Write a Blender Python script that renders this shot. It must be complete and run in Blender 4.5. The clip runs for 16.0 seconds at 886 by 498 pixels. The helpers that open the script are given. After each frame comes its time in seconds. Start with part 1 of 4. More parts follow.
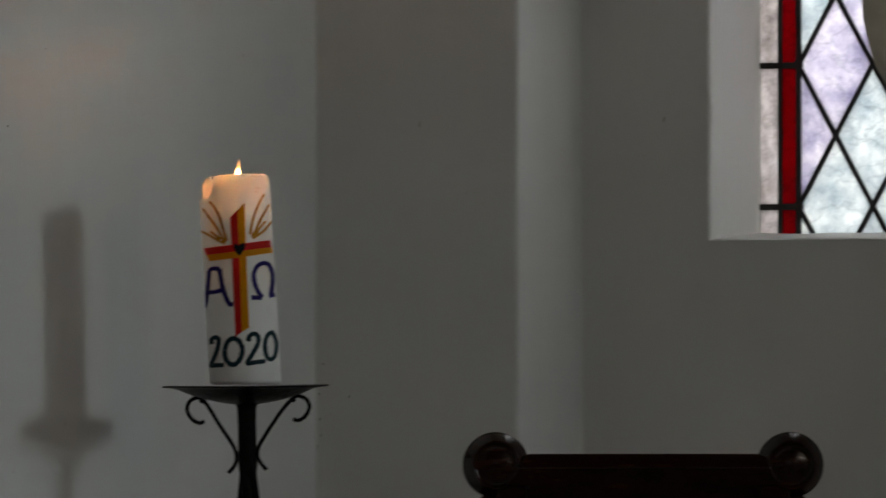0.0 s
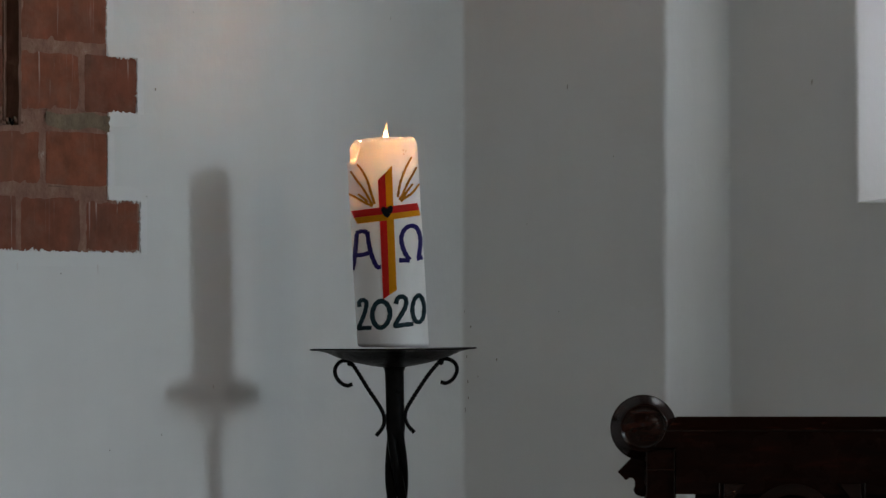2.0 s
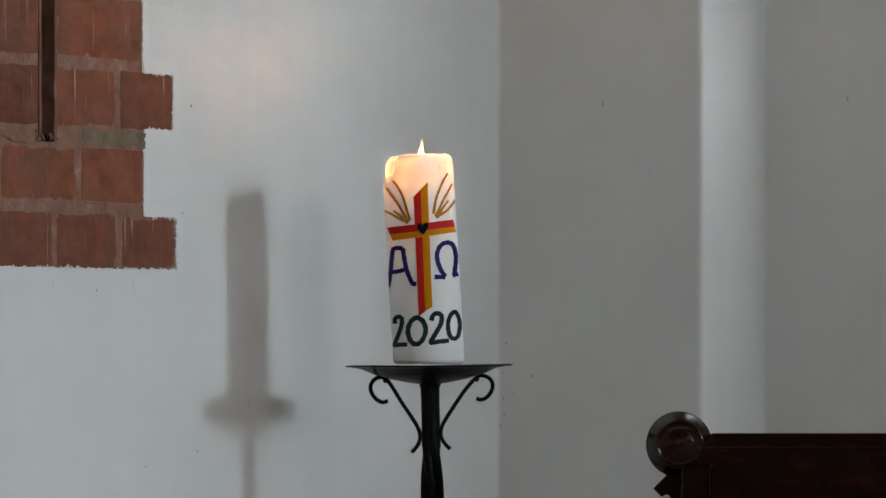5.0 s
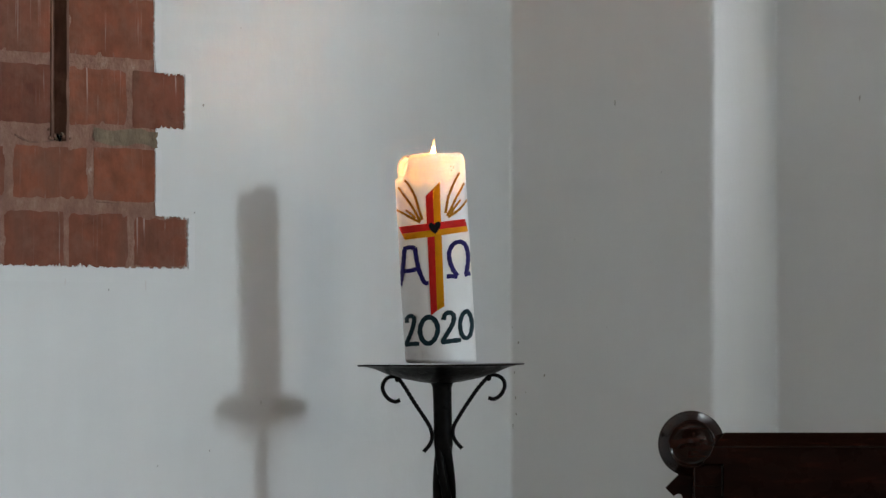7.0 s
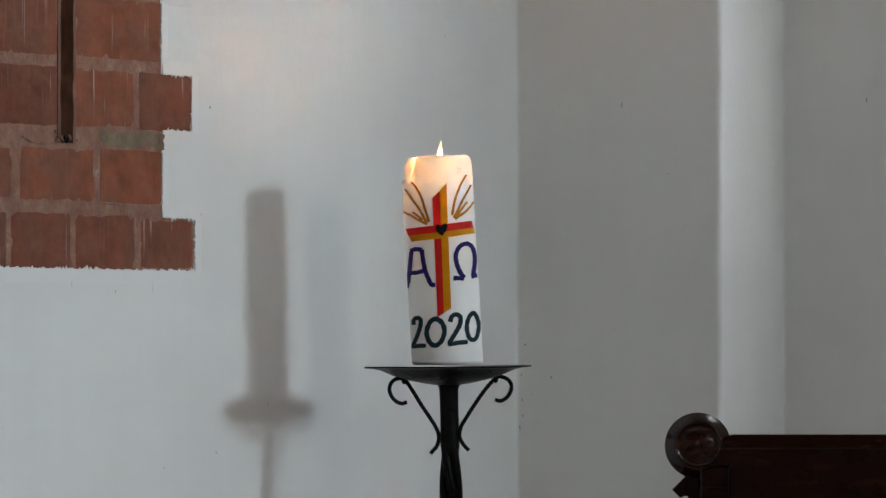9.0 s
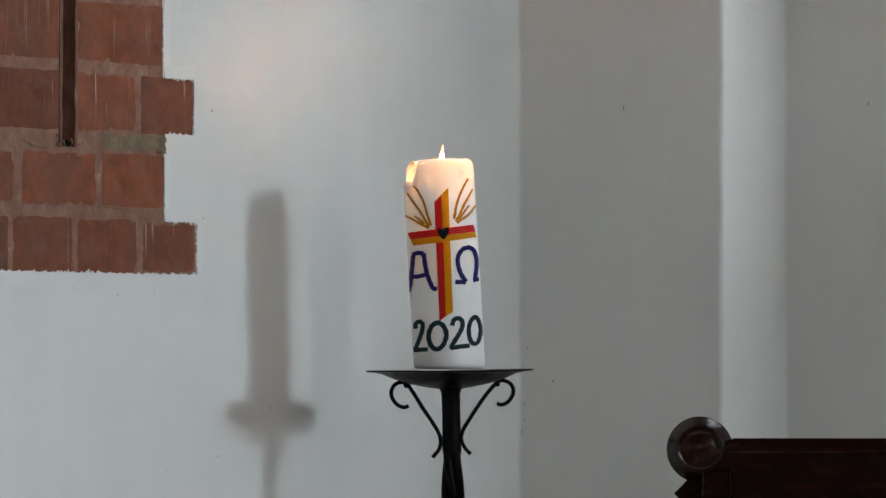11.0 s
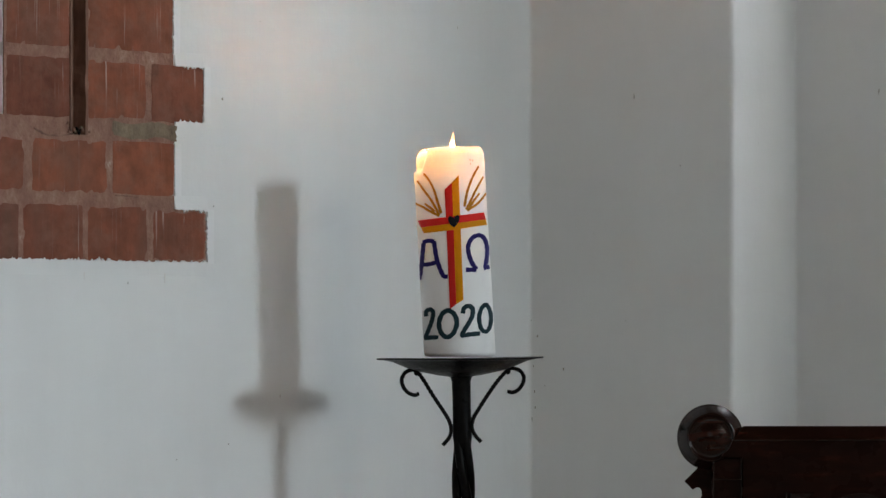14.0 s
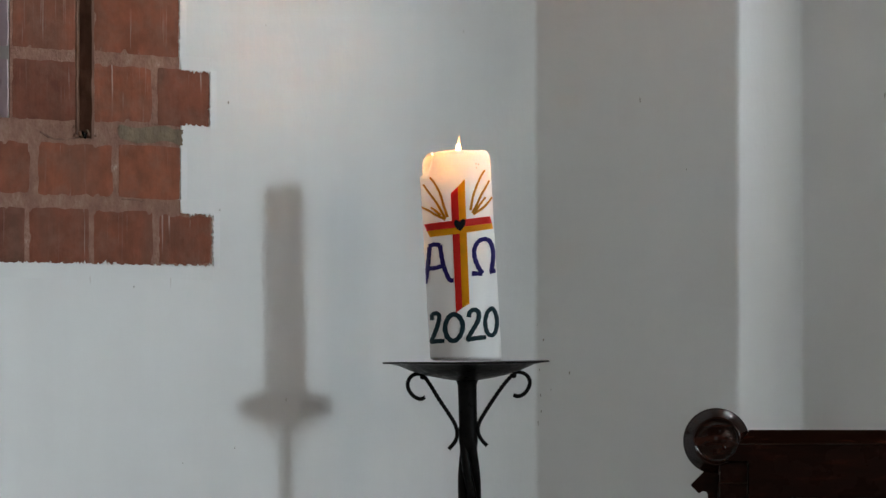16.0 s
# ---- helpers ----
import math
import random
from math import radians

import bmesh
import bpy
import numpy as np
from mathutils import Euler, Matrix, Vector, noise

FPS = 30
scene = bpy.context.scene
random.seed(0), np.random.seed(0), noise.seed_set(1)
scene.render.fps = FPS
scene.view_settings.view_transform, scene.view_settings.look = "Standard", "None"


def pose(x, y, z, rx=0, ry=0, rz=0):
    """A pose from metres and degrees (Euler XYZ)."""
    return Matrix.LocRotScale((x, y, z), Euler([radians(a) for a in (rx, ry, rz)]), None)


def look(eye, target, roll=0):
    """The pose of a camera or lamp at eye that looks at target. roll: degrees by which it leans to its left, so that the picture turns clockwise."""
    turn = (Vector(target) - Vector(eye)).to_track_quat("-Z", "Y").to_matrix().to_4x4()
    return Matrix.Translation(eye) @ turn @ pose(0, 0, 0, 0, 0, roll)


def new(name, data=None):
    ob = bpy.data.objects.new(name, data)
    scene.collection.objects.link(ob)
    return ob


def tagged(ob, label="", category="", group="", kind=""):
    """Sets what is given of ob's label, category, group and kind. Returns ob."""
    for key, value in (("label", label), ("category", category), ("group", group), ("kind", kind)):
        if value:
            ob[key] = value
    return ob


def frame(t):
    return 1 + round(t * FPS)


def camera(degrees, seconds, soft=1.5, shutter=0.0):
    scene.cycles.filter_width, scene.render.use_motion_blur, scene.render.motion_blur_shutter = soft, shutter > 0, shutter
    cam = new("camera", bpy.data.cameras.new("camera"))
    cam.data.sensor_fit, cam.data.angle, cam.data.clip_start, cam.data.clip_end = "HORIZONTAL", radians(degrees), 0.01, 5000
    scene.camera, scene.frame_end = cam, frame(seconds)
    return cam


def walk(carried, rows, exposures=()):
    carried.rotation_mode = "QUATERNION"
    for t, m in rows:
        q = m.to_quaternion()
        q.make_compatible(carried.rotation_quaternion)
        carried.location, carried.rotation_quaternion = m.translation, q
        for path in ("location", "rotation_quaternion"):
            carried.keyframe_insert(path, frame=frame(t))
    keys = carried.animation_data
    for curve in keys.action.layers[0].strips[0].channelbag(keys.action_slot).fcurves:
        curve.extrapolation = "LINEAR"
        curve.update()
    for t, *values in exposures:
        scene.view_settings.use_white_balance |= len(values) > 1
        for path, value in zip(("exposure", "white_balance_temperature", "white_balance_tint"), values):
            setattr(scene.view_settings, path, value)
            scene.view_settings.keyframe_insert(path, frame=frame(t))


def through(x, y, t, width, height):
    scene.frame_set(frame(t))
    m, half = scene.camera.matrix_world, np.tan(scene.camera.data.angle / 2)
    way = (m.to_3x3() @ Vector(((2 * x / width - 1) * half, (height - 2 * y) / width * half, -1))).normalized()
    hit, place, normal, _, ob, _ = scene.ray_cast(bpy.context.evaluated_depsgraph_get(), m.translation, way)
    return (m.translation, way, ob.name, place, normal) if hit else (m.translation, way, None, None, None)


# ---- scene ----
# the camera stands at one place and turns a little: seconds, turn to the left, tilt up, in degrees
EYE = (0.0, 0.0, 1.25)
TURNS = [
    (0, -1.862, 1.105),
    (0.1, -1.604, 1.057),
    (0.2, -1.497, 1.035),
    (0.3, -1.320, 1.024),
    (0.5, -0.958, 0.977),
    (0.6, -0.759, 0.938),
    (0.7, -0.576, 0.902),
    (0.8, -0.520, 0.902),
    (1, -0.577, 0.921),
    (1.5, -0.620, 0.872),
    (2, -0.615, 0.790),
    (2.5, -0.550, 0.795),
    (3, -0.455, 0.923),
    (3.5, -0.426, 0.932),
    (4, -0.397, 0.909),
    (6.5, -0.228, 0.971),
    (7, -0.212, 0.925),
    (7.5, -0.153, 0.905),
    (8, -0.161, 0.960),
    (8.5, -0.153, 0.938),
    (9, -0.155, 0.941),
    (11.5, -0.124, 0.976),
    (12, -0.081, 0.968),
    (12.5, -0.078, 0.898),
    (13, -0.072, 0.870),
    (13.5, -0.083, 0.867),
    (14, -0.051, 0.870),
    (14.5, -0.051, 0.879),
    (15, -0.044, 0.879),
    (15.5, -0.014, 0.892),
    (16, 0.000, 0.902),
]
cam = camera(7.476, 16.0, 1.4, 0.25)
walk(cam, [(t, pose(*EYE, 90 + tilt, 0, turn)) for t, turn, tilt in TURNS],
     exposures=[(t, 1.75 + e, k, 10.0) for t, e, k in (
         (0, -1.56, 7200), (0.5, -1.2, 6900), (1, -1.0, 6650), (1.5, -0.92, 6650), (2.5, -0.64, 6650), (3.5, -0.36, 6650),
         (4.2, -0.22, 6700), (6.5, -0.05, 6700), (12, 0.0, 6700), (16, 0.0, 6700))])

# ---- light ----
world = bpy.data.worlds.new("sky")
scene.world = world
world.use_nodes = True
sky = world.node_tree.nodes.new("ShaderNodeTexSky")
sky.sky_type = 'NISHITA'
sky.sun_disc = False
sky.sun_elevation = radians(35)
sky.sun_rotation = radians(75)
back = world.node_tree.nodes["Background"]
world.node_tree.links.new(sky.outputs[0], back.inputs[0])
back.inputs[1].default_value = 0.05


def area_lamp(name, eye, target, w, h, watts, color):
    lamp = bpy.data.lights.new(name, 'AREA')
    lamp.shape, lamp.size, lamp.size_y = 'RECTANGLE', w, h
    lamp.energy, lamp.color = watts, color
    ob = new(name, lamp)
    ob.matrix_world = look(eye, target)
    return ob


# daylight in the side wall's openings, inferred from the candle's two shadows
SIDE = 3.4
LEFT = -2.75
area_lamp("daylight_side_window", (SIDE + 0.90, 7.10, 2.60), (0, 7.10, 2.60), 1.02, 1.04, 99.0, (0.725, 0.885, 1.0))
area_lamp("daylight_second_window", (SIDE + 0.05, 3.25, 2.70), (0, 3.25, 2.70), 0.70, 0.80, 25.0, (1.0, 0.93, 0.87))
# fill lamps added in unseen openings, behind the camera and at the left
area_lamp("fill_lamp_back", (0.4, -4.05, 2.6), (0.4, 0, 2.6), 1.6, 2.4, 0.8, (1.0, 0.86, 0.72))
area_lamp("fill_lamp_left", (LEFT - 0.05, 3.2, 2.3), (0, 3.2, 2.3), 0.9, 1.6, 0.30, (1.0, 0.82, 0.66))
# lamp in place of the sky behind the leaded window
area_lamp("daylight_leaded_window", (1.20, 10.70, 2.2), (0.98, 10.24, 2.0), 0.48, 1.5, 11.0, (0.92, 0.96, 1.0))
# small lamp added out of view beside the glass to brighten the reveal
area_lamp("reveal_fill_lamp", (1.08, 10.14, 1.72), (0.78, 10.28, 1.62), 0.05, 0.30, 0.09, (1.0, 0.98, 0.92))


# ---- materials ----
def material(name, rough=0.6, metal=0.0, color=(0.5, 0.5, 0.5)):
    m = bpy.data.materials.new(name)
    m.use_nodes = True
    b = m.node_tree.nodes["Principled BSDF"]
    b.inputs["Roughness"].default_value = rough
    b.inputs["Metallic"].default_value = metal
    b.inputs["Base Color"].default_value = (*color, 1)
    return m, m.node_tree.nodes, m.node_tree.links, b


def coords(nodes, links, scale=(1, 1, 1), kind="Object"):
    tc = nodes.new("ShaderNodeTexCoord")
    mp = nodes.new("ShaderNodeMapping")
    mp.inputs["Scale"].default_value = scale
    links.new(tc.outputs[kind], mp.inputs["Vector"])
    return mp.outputs[0]


def noise_tex(nodes, links, vec, scale, detail=4, rough=0.55):
    n = nodes.new("ShaderNodeTexNoise")
    n.inputs["Scale"].default_value = scale
    n.inputs["Detail"].default_value = detail
    n.inputs["Roughness"].default_value = rough
    if vec is not None:
        links.new(vec, n.inputs["Vector"])
    return n.outputs["Fac"]


def ramp(nodes, links, fac, stops):
    r = nodes.new("ShaderNodeValToRGB")
    e = r.color_ramp.elements
    while len(e) < len(stops):
        e.new(0.5)
    for el, (p, c) in zip(e, stops):
        el.position, el.color = p, (*c, 1)
    links.new(fac, r.inputs[0])
    return r.outputs[0]


def blend(nodes, links, fac, a, b, kind='MIX'):
    m = nodes.new("ShaderNodeMix")
    m.data_type, m.blend_type = 'RGBA', kind
    for sock, v in ((m.inputs[0], fac), (m.inputs[6], a), (m.inputs[7], b)):
        if isinstance(v, (int, float)):
            sock.default_value = v
        elif isinstance(v, tuple):
            sock.default_value = (*v, 1)
        else:
            links.new(v, sock)
    return m.outputs[2]


def bump(nodes, links, b, height, strength, dist=0.002):
    n = nodes.new("ShaderNodeBump")
    n.inputs["Strength"].default_value = strength
    n.inputs["Distance"].default_value = dist
    links.new(height, n.inputs["Height"])
    links.new(n.outputs[0], b.inputs["Normal"])


def plaster_material(name, c0, c1):
    m, n, l, b = material(name, 0.9)
    v = coords(n, l)
    big = noise_tex(n, l, v, 1.7, 3)
    streak = noise_tex(n, l, coords(n, l, (6, 6, 0.5)), 2.0, 6)
    col = ramp(n, l, big, [(0.3, c0), (0.7, c1)])
    grey = ramp(n, l, streak, [(0.3, (0.955, 0.955, 0.955)), (0.62, (1, 1, 1))])
    col = blend(n, l, 0.6, col, grey, 'MULTIPLY')
    spots = ramp(n, l, noise_tex(n, l, coords(n, l, (1, 1, 0.5)), 42, 2), [(0.185, (0.45, 0.4, 0.35)), (0.21, (1, 1, 1))])
    col = blend(n, l, 0.8, col, spots, 'MULTIPLY')
    l.new(col, b.inputs["Base Color"])
    fine = noise_tex(n, l, v, 75, 5)
    low = noise_tex(n, l, coords(n, l, (1, 1, 0.4)), 9, 4)
    bump(n, l, b, blend(n, l, 0.8, fine, low), 0.32, 0.006)
    return m


PLASTER = plaster_material("white_limewash", (0.72, 0.72, 0.71), (0.78, 0.78, 0.77))
DRIP = plaster_material("brick_dust_stain", (0.68, 0.645, 0.62), (0.73, 0.70, 0.68))


def brick_material(name, dark, mid, light, wash):
    m, n, l, b = material(name, 0.88)
    b.inputs["Specular IOR Level"].default_value = 0.2
    info = n.new("ShaderNodeObjectInfo")
    tc = n.new("ShaderNodeTexCoord")
    shift = n.new("ShaderNodeVectorMath")
    shift.operation = 'SCALE'
    shift.inputs[0].default_value = (31.0, 17.0, 23.0)
    l.new(info.outputs["Random"], shift.inputs["Scale"])
    own = n.new("ShaderNodeVectorMath")
    l.new(tc.outputs["Object"], own.inputs[0])
    l.new(shift.outputs[0], own.inputs[1])

    def scaled(sc):
        mp = n.new("ShaderNodeMapping")
        mp.inputs["Scale"].default_value = sc
        l.new(own.outputs[0], mp.inputs["Vector"])
        return mp.outputs[0]
    v = own.outputs[0]
    base = ramp(n, l, info.outputs["Random"], [(0.0, dark), (0.5, mid), (1.0, light)])
    mott = noise_tex(n, l, v, 26, 5, 0.65)
    base = blend(n, l, 0.75, base, ramp(n, l, mott, [(0.3, (0.55, 0.5, 0.48)), (0.65, (1.15, 1.1, 1.08))]), 'MULTIPLY')
    stain = noise_tex(n, l, scaled((1, 1, 0.45)), 13, 4)
    base = blend(n, l, ramp(n, l, stain, [(0.5, (0, 0, 0)), (0.75, (0.55, 0.55, 0.55))]), base, (0.13, 0.075, 0.055))
    # films of mortar smeared over the face
    film = noise_tex(n, l, scaled((1, 1, 1.6)), 17, 6, 0.7)
    base = blend(n, l, ramp(n, l, film, [(0.48, (0, 0, 0)), (0.72, (0.5, 0.5, 0.5))]), base, (0.235, 0.125, 0.090))
    # thin runs of limewash, denser on some bricks
    run = noise_tex(n, l, scaled((170, 170, 7.0)), 1.0, 4, 0.55)
    runs = ramp(n, l, run, [(0.61, (0, 0, 0)), (0.72, (0.6, 0.6, 0.6))])
    patch = ramp(n, l, noise_tex(n, l, v, 9, 2), [(0.46, (0.05, 0.05, 0.05)), (0.68, (1, 1, 1))])
    base = blend(n, l, blend(n, l, 1.0, runs, patch, 'MULTIPLY'), base, (0.6, 0.5, 0.46))
    # limewash with the window's lilac light mixed into its pale colour
    base = blend(n, l, wash, base, (0.82, 0.68, 0.73))
    l.new(base, b.inputs["Base Color"])
    bump(n, l, b, blend(n, l, 0.2, mott, run), 0.6, 0.004)
    return m


BRICK = brick_material("red_brick", (0.174, 0.060, 0.037), (0.226, 0.077, 0.044), (0.285, 0.095, 0.050), 0.0)
WASHED_LIT = brick_material("washed_lit_brick", (0.26, 0.12, 0.09), (0.3, 0.14, 0.1), (0.33, 0.15, 0.11), 0.85)

MORTAR, n, l, b = material("lime_mortar", 0.95)
v = coords(n, l)
l.new(ramp(n, l, noise_tex(n, l, v, 30, 6, 0.7), [(0.3, (0.185, 0.085, 0.058)), (0.52, (0.26, 0.135, 0.096)), (0.66, (0.32, 0.19, 0.145)), (0.76, (0.5, 0.42, 0.37))]), b.inputs["Base Color"])
bump(n, l, b, noise_tex(n, l, v, 130, 5), 1.0, 0.004)

GREYMORTAR, n, l, b = material("grey_mortar", 0.95)
v = coords(n, l)
l.new(ramp(n, l, noise_tex(n, l, v, 45, 6, 0.7), [(0.3, (0.13, 0.092, 0.060)), (0.7, (0.24, 0.178, 0.120))]), b.inputs["Base Color"])
bump(n, l, b, noise_tex(n, l, v, 110, 5), 1.0, 0.004)

def wax_material(name, through, tint=(1.0, 0.66, 0.25)):
    """Ivory wax; a thin wall of it lets part of the light through."""
    m, n, l, b = material(name, 0.42)
    v = coords(n, l)
    col = ramp(n, l, noise_tex(n, l, v, 14, 4), [(0.3, (0.90, 0.90, 0.89)), (0.7, (0.95, 0.95, 0.94))])
    l.new(col, b.inputs["Base Color"])
    bump(n, l, b, noise_tex(n, l, v, 60, 3), 0.15, 0.002)
    tr = n.new("ShaderNodeBsdfTranslucent")
    tr.inputs["Color"].default_value = (*tint, 1)
    mx = n.new("ShaderNodeMixShader")
    mx.inputs[0].default_value = through
    l.new(b.outputs[0], mx.inputs[1])
    l.new(tr.outputs[0], mx.inputs[2])
    l.new(mx.outputs[0], n["Material Output"].inputs["Surface"])
    return m


WAX = wax_material("ivory_wax", 0.062)
THINWAX = wax_material("thin_melted_wax", 0.16, (1.0, 0.76, 0.46))
POOL = wax_material("plain_wax", 0.0)


def wax_paint(name, c):
    m, n, l, b = material(name, 0.5)
    b.inputs["Specular IOR Level"].default_value = 0.2
    v = coords(n, l)
    l.new(ramp(n, l, noise_tex(n, l, v, 70, 4), [(0.3, tuple(x * 0.92 for x in c)), (0.7, c)]), b.inputs["Base Color"])
    bump(n, l, b, noise_tex(n, l, v, 120, 3), 0.2, 0.001)
    return m


RED = wax_paint("red_wax", (0.90, 0.036, 0.028))
YELLOW = wax_paint("yellow_wax", (1.0, 0.47, 0.006))
BLACK = wax_paint("black_wax", (0.012, 0.012, 0.014))
BLUE = wax_paint("blue_wax", (0.035, 0.024, 0.23))
TEAL = wax_paint("dark_teal_wax", (0.022, 0.064, 0.080))
GOLD = wax_paint("golden_wax", (0.70, 0.33, 0.020))
SPECK = wax_paint("brownish_wax", (0.72, 0.55, 0.42))

IRON, n, l, b = material("black_wrought_iron", 0.42, 0.0)
b.inputs["Specular IOR Level"].default_value = 0.032
v = coords(n, l)
l.new(ramp(n, l, noise_tex(n, l, v, 40, 5), [(0.3, (0.004, 0.004, 0.004)), (0.7, (0.009, 0.0085, 0.008))]), b.inputs["Base Color"])
l.new(ramp(n, l, noise_tex(n, l, v, 90, 3), [(0.3, (0.24, 0.24, 0.24)), (0.7, (0.40, 0.40, 0.40))]), b.inputs["Roughness"])
bump(n, l, b, noise_tex(n, l, v, 160, 4), 0.35, 0.001)

def wood_material(name, gloss, r0, r1):
    m, n, l, b = material(name, 0.30)
    b.inputs["Specular IOR Level"].default_value = gloss
    v = coords(n, l, (1.5, 9, 9))
    grain = noise_tex(n, l, v, 7, 6, 0.65)
    l.new(ramp(n, l, grain, [(0.25, (0.005, 0.0014, 0.0009)), (0.55, (0.013, 0.0034, 0.0018)), (0.8, (0.046, 0.0112, 0.006))]), b.inputs["Base Color"])
    l.new(ramp(n, l, noise_tex(n, l, coords(n, l), 18, 4), [(0.3, (r0, r0, r0)), (0.7, (r1, r1, r1))]), b.inputs["Roughness"])
    bump(n, l, b, grain, 0.25, 0.0015)
    return m


WOOD = wood_material("dark_polished_wood", 0.075, 0.17, 0.34)
POLISH = wood_material("dark_waxed_wood", 0.32, 0.12, 0.24)

# brown mixed to give the groove its deep shade; cracks and crumbs share it
GROOVE_BROWN, n, l, b = material("groove_brown", 0.95)
l.new(ramp(n, l, noise_tex(n, l, coords(n, l, (1, 1, 0.5)), 40, 5), [(0.3, (0.12, 0.062, 0.044)), (0.55, (0.20, 0.105, 0.072)), (0.75, (0.32, 0.18, 0.13))]), b.inputs["Base Color"])

# brown for the unseen ceiling and back wall, to cut bounce and reflections
CEILWOOD, n, l, b = material("unseen_boards", 0.6)
l.new(ramp(n, l, noise_tex(n, l, coords(n, l, (9, 0.7, 1)), 3, 6), [(0.3, (0.10, 0.055, 0.03)), (0.7, (0.2, 0.115, 0.065))]), b.inputs["Base Color"])

LEAD, n, l, b = material("window_lead", 0.6, 0.3, (0.03, 0.03, 0.035))
l.new(ramp(n, l, noise_tex(n, l, coords(n, l), 40, 4), [(0.3, (0.02, 0.02, 0.022)), (0.7, (0.045, 0.045, 0.05))]), b.inputs["Base Color"])

STONE, n, l, b = material("grey_stone", 0.9)
v = coords(n, l)
l.new(ramp(n, l, noise_tex(n, l, v, 9, 6), [(0.3, (0.24, 0.22, 0.19)), (0.7, (0.36, 0.34, 0.30))]), b.inputs["Base Color"])
bump(n, l, b, noise_tex(n, l, v, 60, 5), 0.6, 0.004)

# floor out of view, paled so that it bounces light onto the lower walls
FLOORSTONE, n, l, b = material("floor_slab", 0.6)
v = coords(n, l)
l.new(ramp(n, l, noise_tex(n, l, v, 6, 6), [(0.3, (0.31, 0.272, 0.23)), (0.7, (0.42, 0.375, 0.325))]), b.inputs["Base Color"])
bump(n, l, b, noise_tex(n, l, v, 50, 4), 0.4, 0.003)


def cathedral_glass(name, c0, c1, clear=0.0):
    """Cast church glass: it scatters the daylight behind it, with seeds and waves in the sheet."""
    m, n, l, b = material(name, 0.15)
    v = coords(n, l)
    wave = noise_tex(n, l, v, 22, 5, 0.7)
    cell = n.new("ShaderNodeTexVoronoi")
    cell.inputs["Scale"].default_value = 60
    l.new(v, cell.inputs["Vector"])
    col = ramp(n, l, wave, [(0.3, c0), (0.68, c1)])
    col = blend(n, l, 0.35, col, ramp(n, l, cell.outputs["Distance"], [(0.0, (1, 1, 1)), (0.6, (0.7, 0.7, 0.72))]), 'MULTIPLY')
    # rippled seams in the cast sheet
    seam = noise_tex(n, l, coords(n, l, (1.0, 1.0, 1.5)), 15, 3, 0.5)
    col = blend(n, l, 0.36, col, ramp(n, l, seam, [(0.47, (1, 1, 1)), (0.5, (0.55, 0.57, 0.6)), (0.53, (1, 1, 1))]), 'MULTIPLY')
    tr = n.new("ShaderNodeBsdfTranslucent")
    l.new(col, tr.inputs["Color"])
    gl = n.new("ShaderNodeBsdfGlossy")
    gl.inputs["Roughness"].default_value = 0.12
    mx = n.new("ShaderNodeMixShader")
    mx.inputs[0].default_value = 0.012
    l.new(tr.outputs[0], mx.inputs[1])
    l.new(gl.outputs[0], mx.inputs[2])
    out = mx.outputs[0]
    if clear:
        see = n.new("ShaderNodeBsdfTransparent")
        mc = n.new("ShaderNodeMixShader")
        mc.inputs[0].default_value = clear
        l.new(out, mc.inputs[1])
        l.new(see.outputs[0], mc.inputs[2])
        out = mc.outputs[0]
    l.new(out, n["Material Output"].inputs["Surface"])
    bn = n.new("ShaderNodeBump")
    bn.inputs["Strength"].default_value = 0.6
    l.new(wave, bn.inputs["Height"])
    l.new(bn.outputs[0], tr.inputs["Normal"])
    l.new(bn.outputs[0], gl.inputs["Normal"])
    return m


GLASS_LILAC = cathedral_glass("lilac_glass", (0.42, 0.40, 0.55), (0.97, 0.95, 0.99))
GLASS_PALE = cathedral_glass("pale_glass", (0.44, 0.52, 0.57), (0.97, 0.99, 0.99))
GLASS_CLEAR = cathedral_glass("seedy_glass", (0.34, 0.31, 0.30), (0.92, 0.89, 0.90))
# upper panes out of view, made clearer so light falls on the reveal
GLASS_UPPER = cathedral_glass("unseen_upper_glass", (0.6, 0.66, 0.68), (0.95, 0.98, 0.98), 0.55)
GLASS_RED = cathedral_glass("ruby_glass", (0.26, 0.004, 0.022), (0.35, 0.007, 0.031))

FLAME = bpy.data.materials.new("candle_flame")
FLAME.use_nodes = True
n, l = FLAME.node_tree.nodes, FLAME.node_tree.links
n.remove(n["Principled BSDF"])
em = n.new("ShaderNodeEmission")
tc = n.new("ShaderNodeTexCoord")
sep = n.new("ShaderNodeSeparateXYZ")
l.new(tc.outputs["Generated"], sep.inputs[0])
l.new(ramp(n, l, sep.outputs[2], [(0.0, (1.0, 0.37, 0.18)), (0.35, (1.0, 0.43, 0.22)), (0.75, (1.0, 0.46, 0.16)), (1.0, (1.0, 0.42, 0.12))]), em.inputs["Color"])
fall = n.new("ShaderNodeMath")
fall.operation = 'MULTIPLY'
fall.inputs[1].default_value = 285.0
l.new(ramp(n, l, sep.outputs[2], [(0.0, (1, 1, 1)), (0.34, (1, 1, 1)), (0.56, (0.14, 0.14, 0.14)), (0.8, (0.008, 0.008, 0.008)), (1.0, (0.0025, 0.0025, 0.0025))]), fall.inputs[0])
l.new(fall.outputs[0], em.inputs["Strength"])
l.new(em.outputs[0], n["Material Output"].inputs["Surface"])

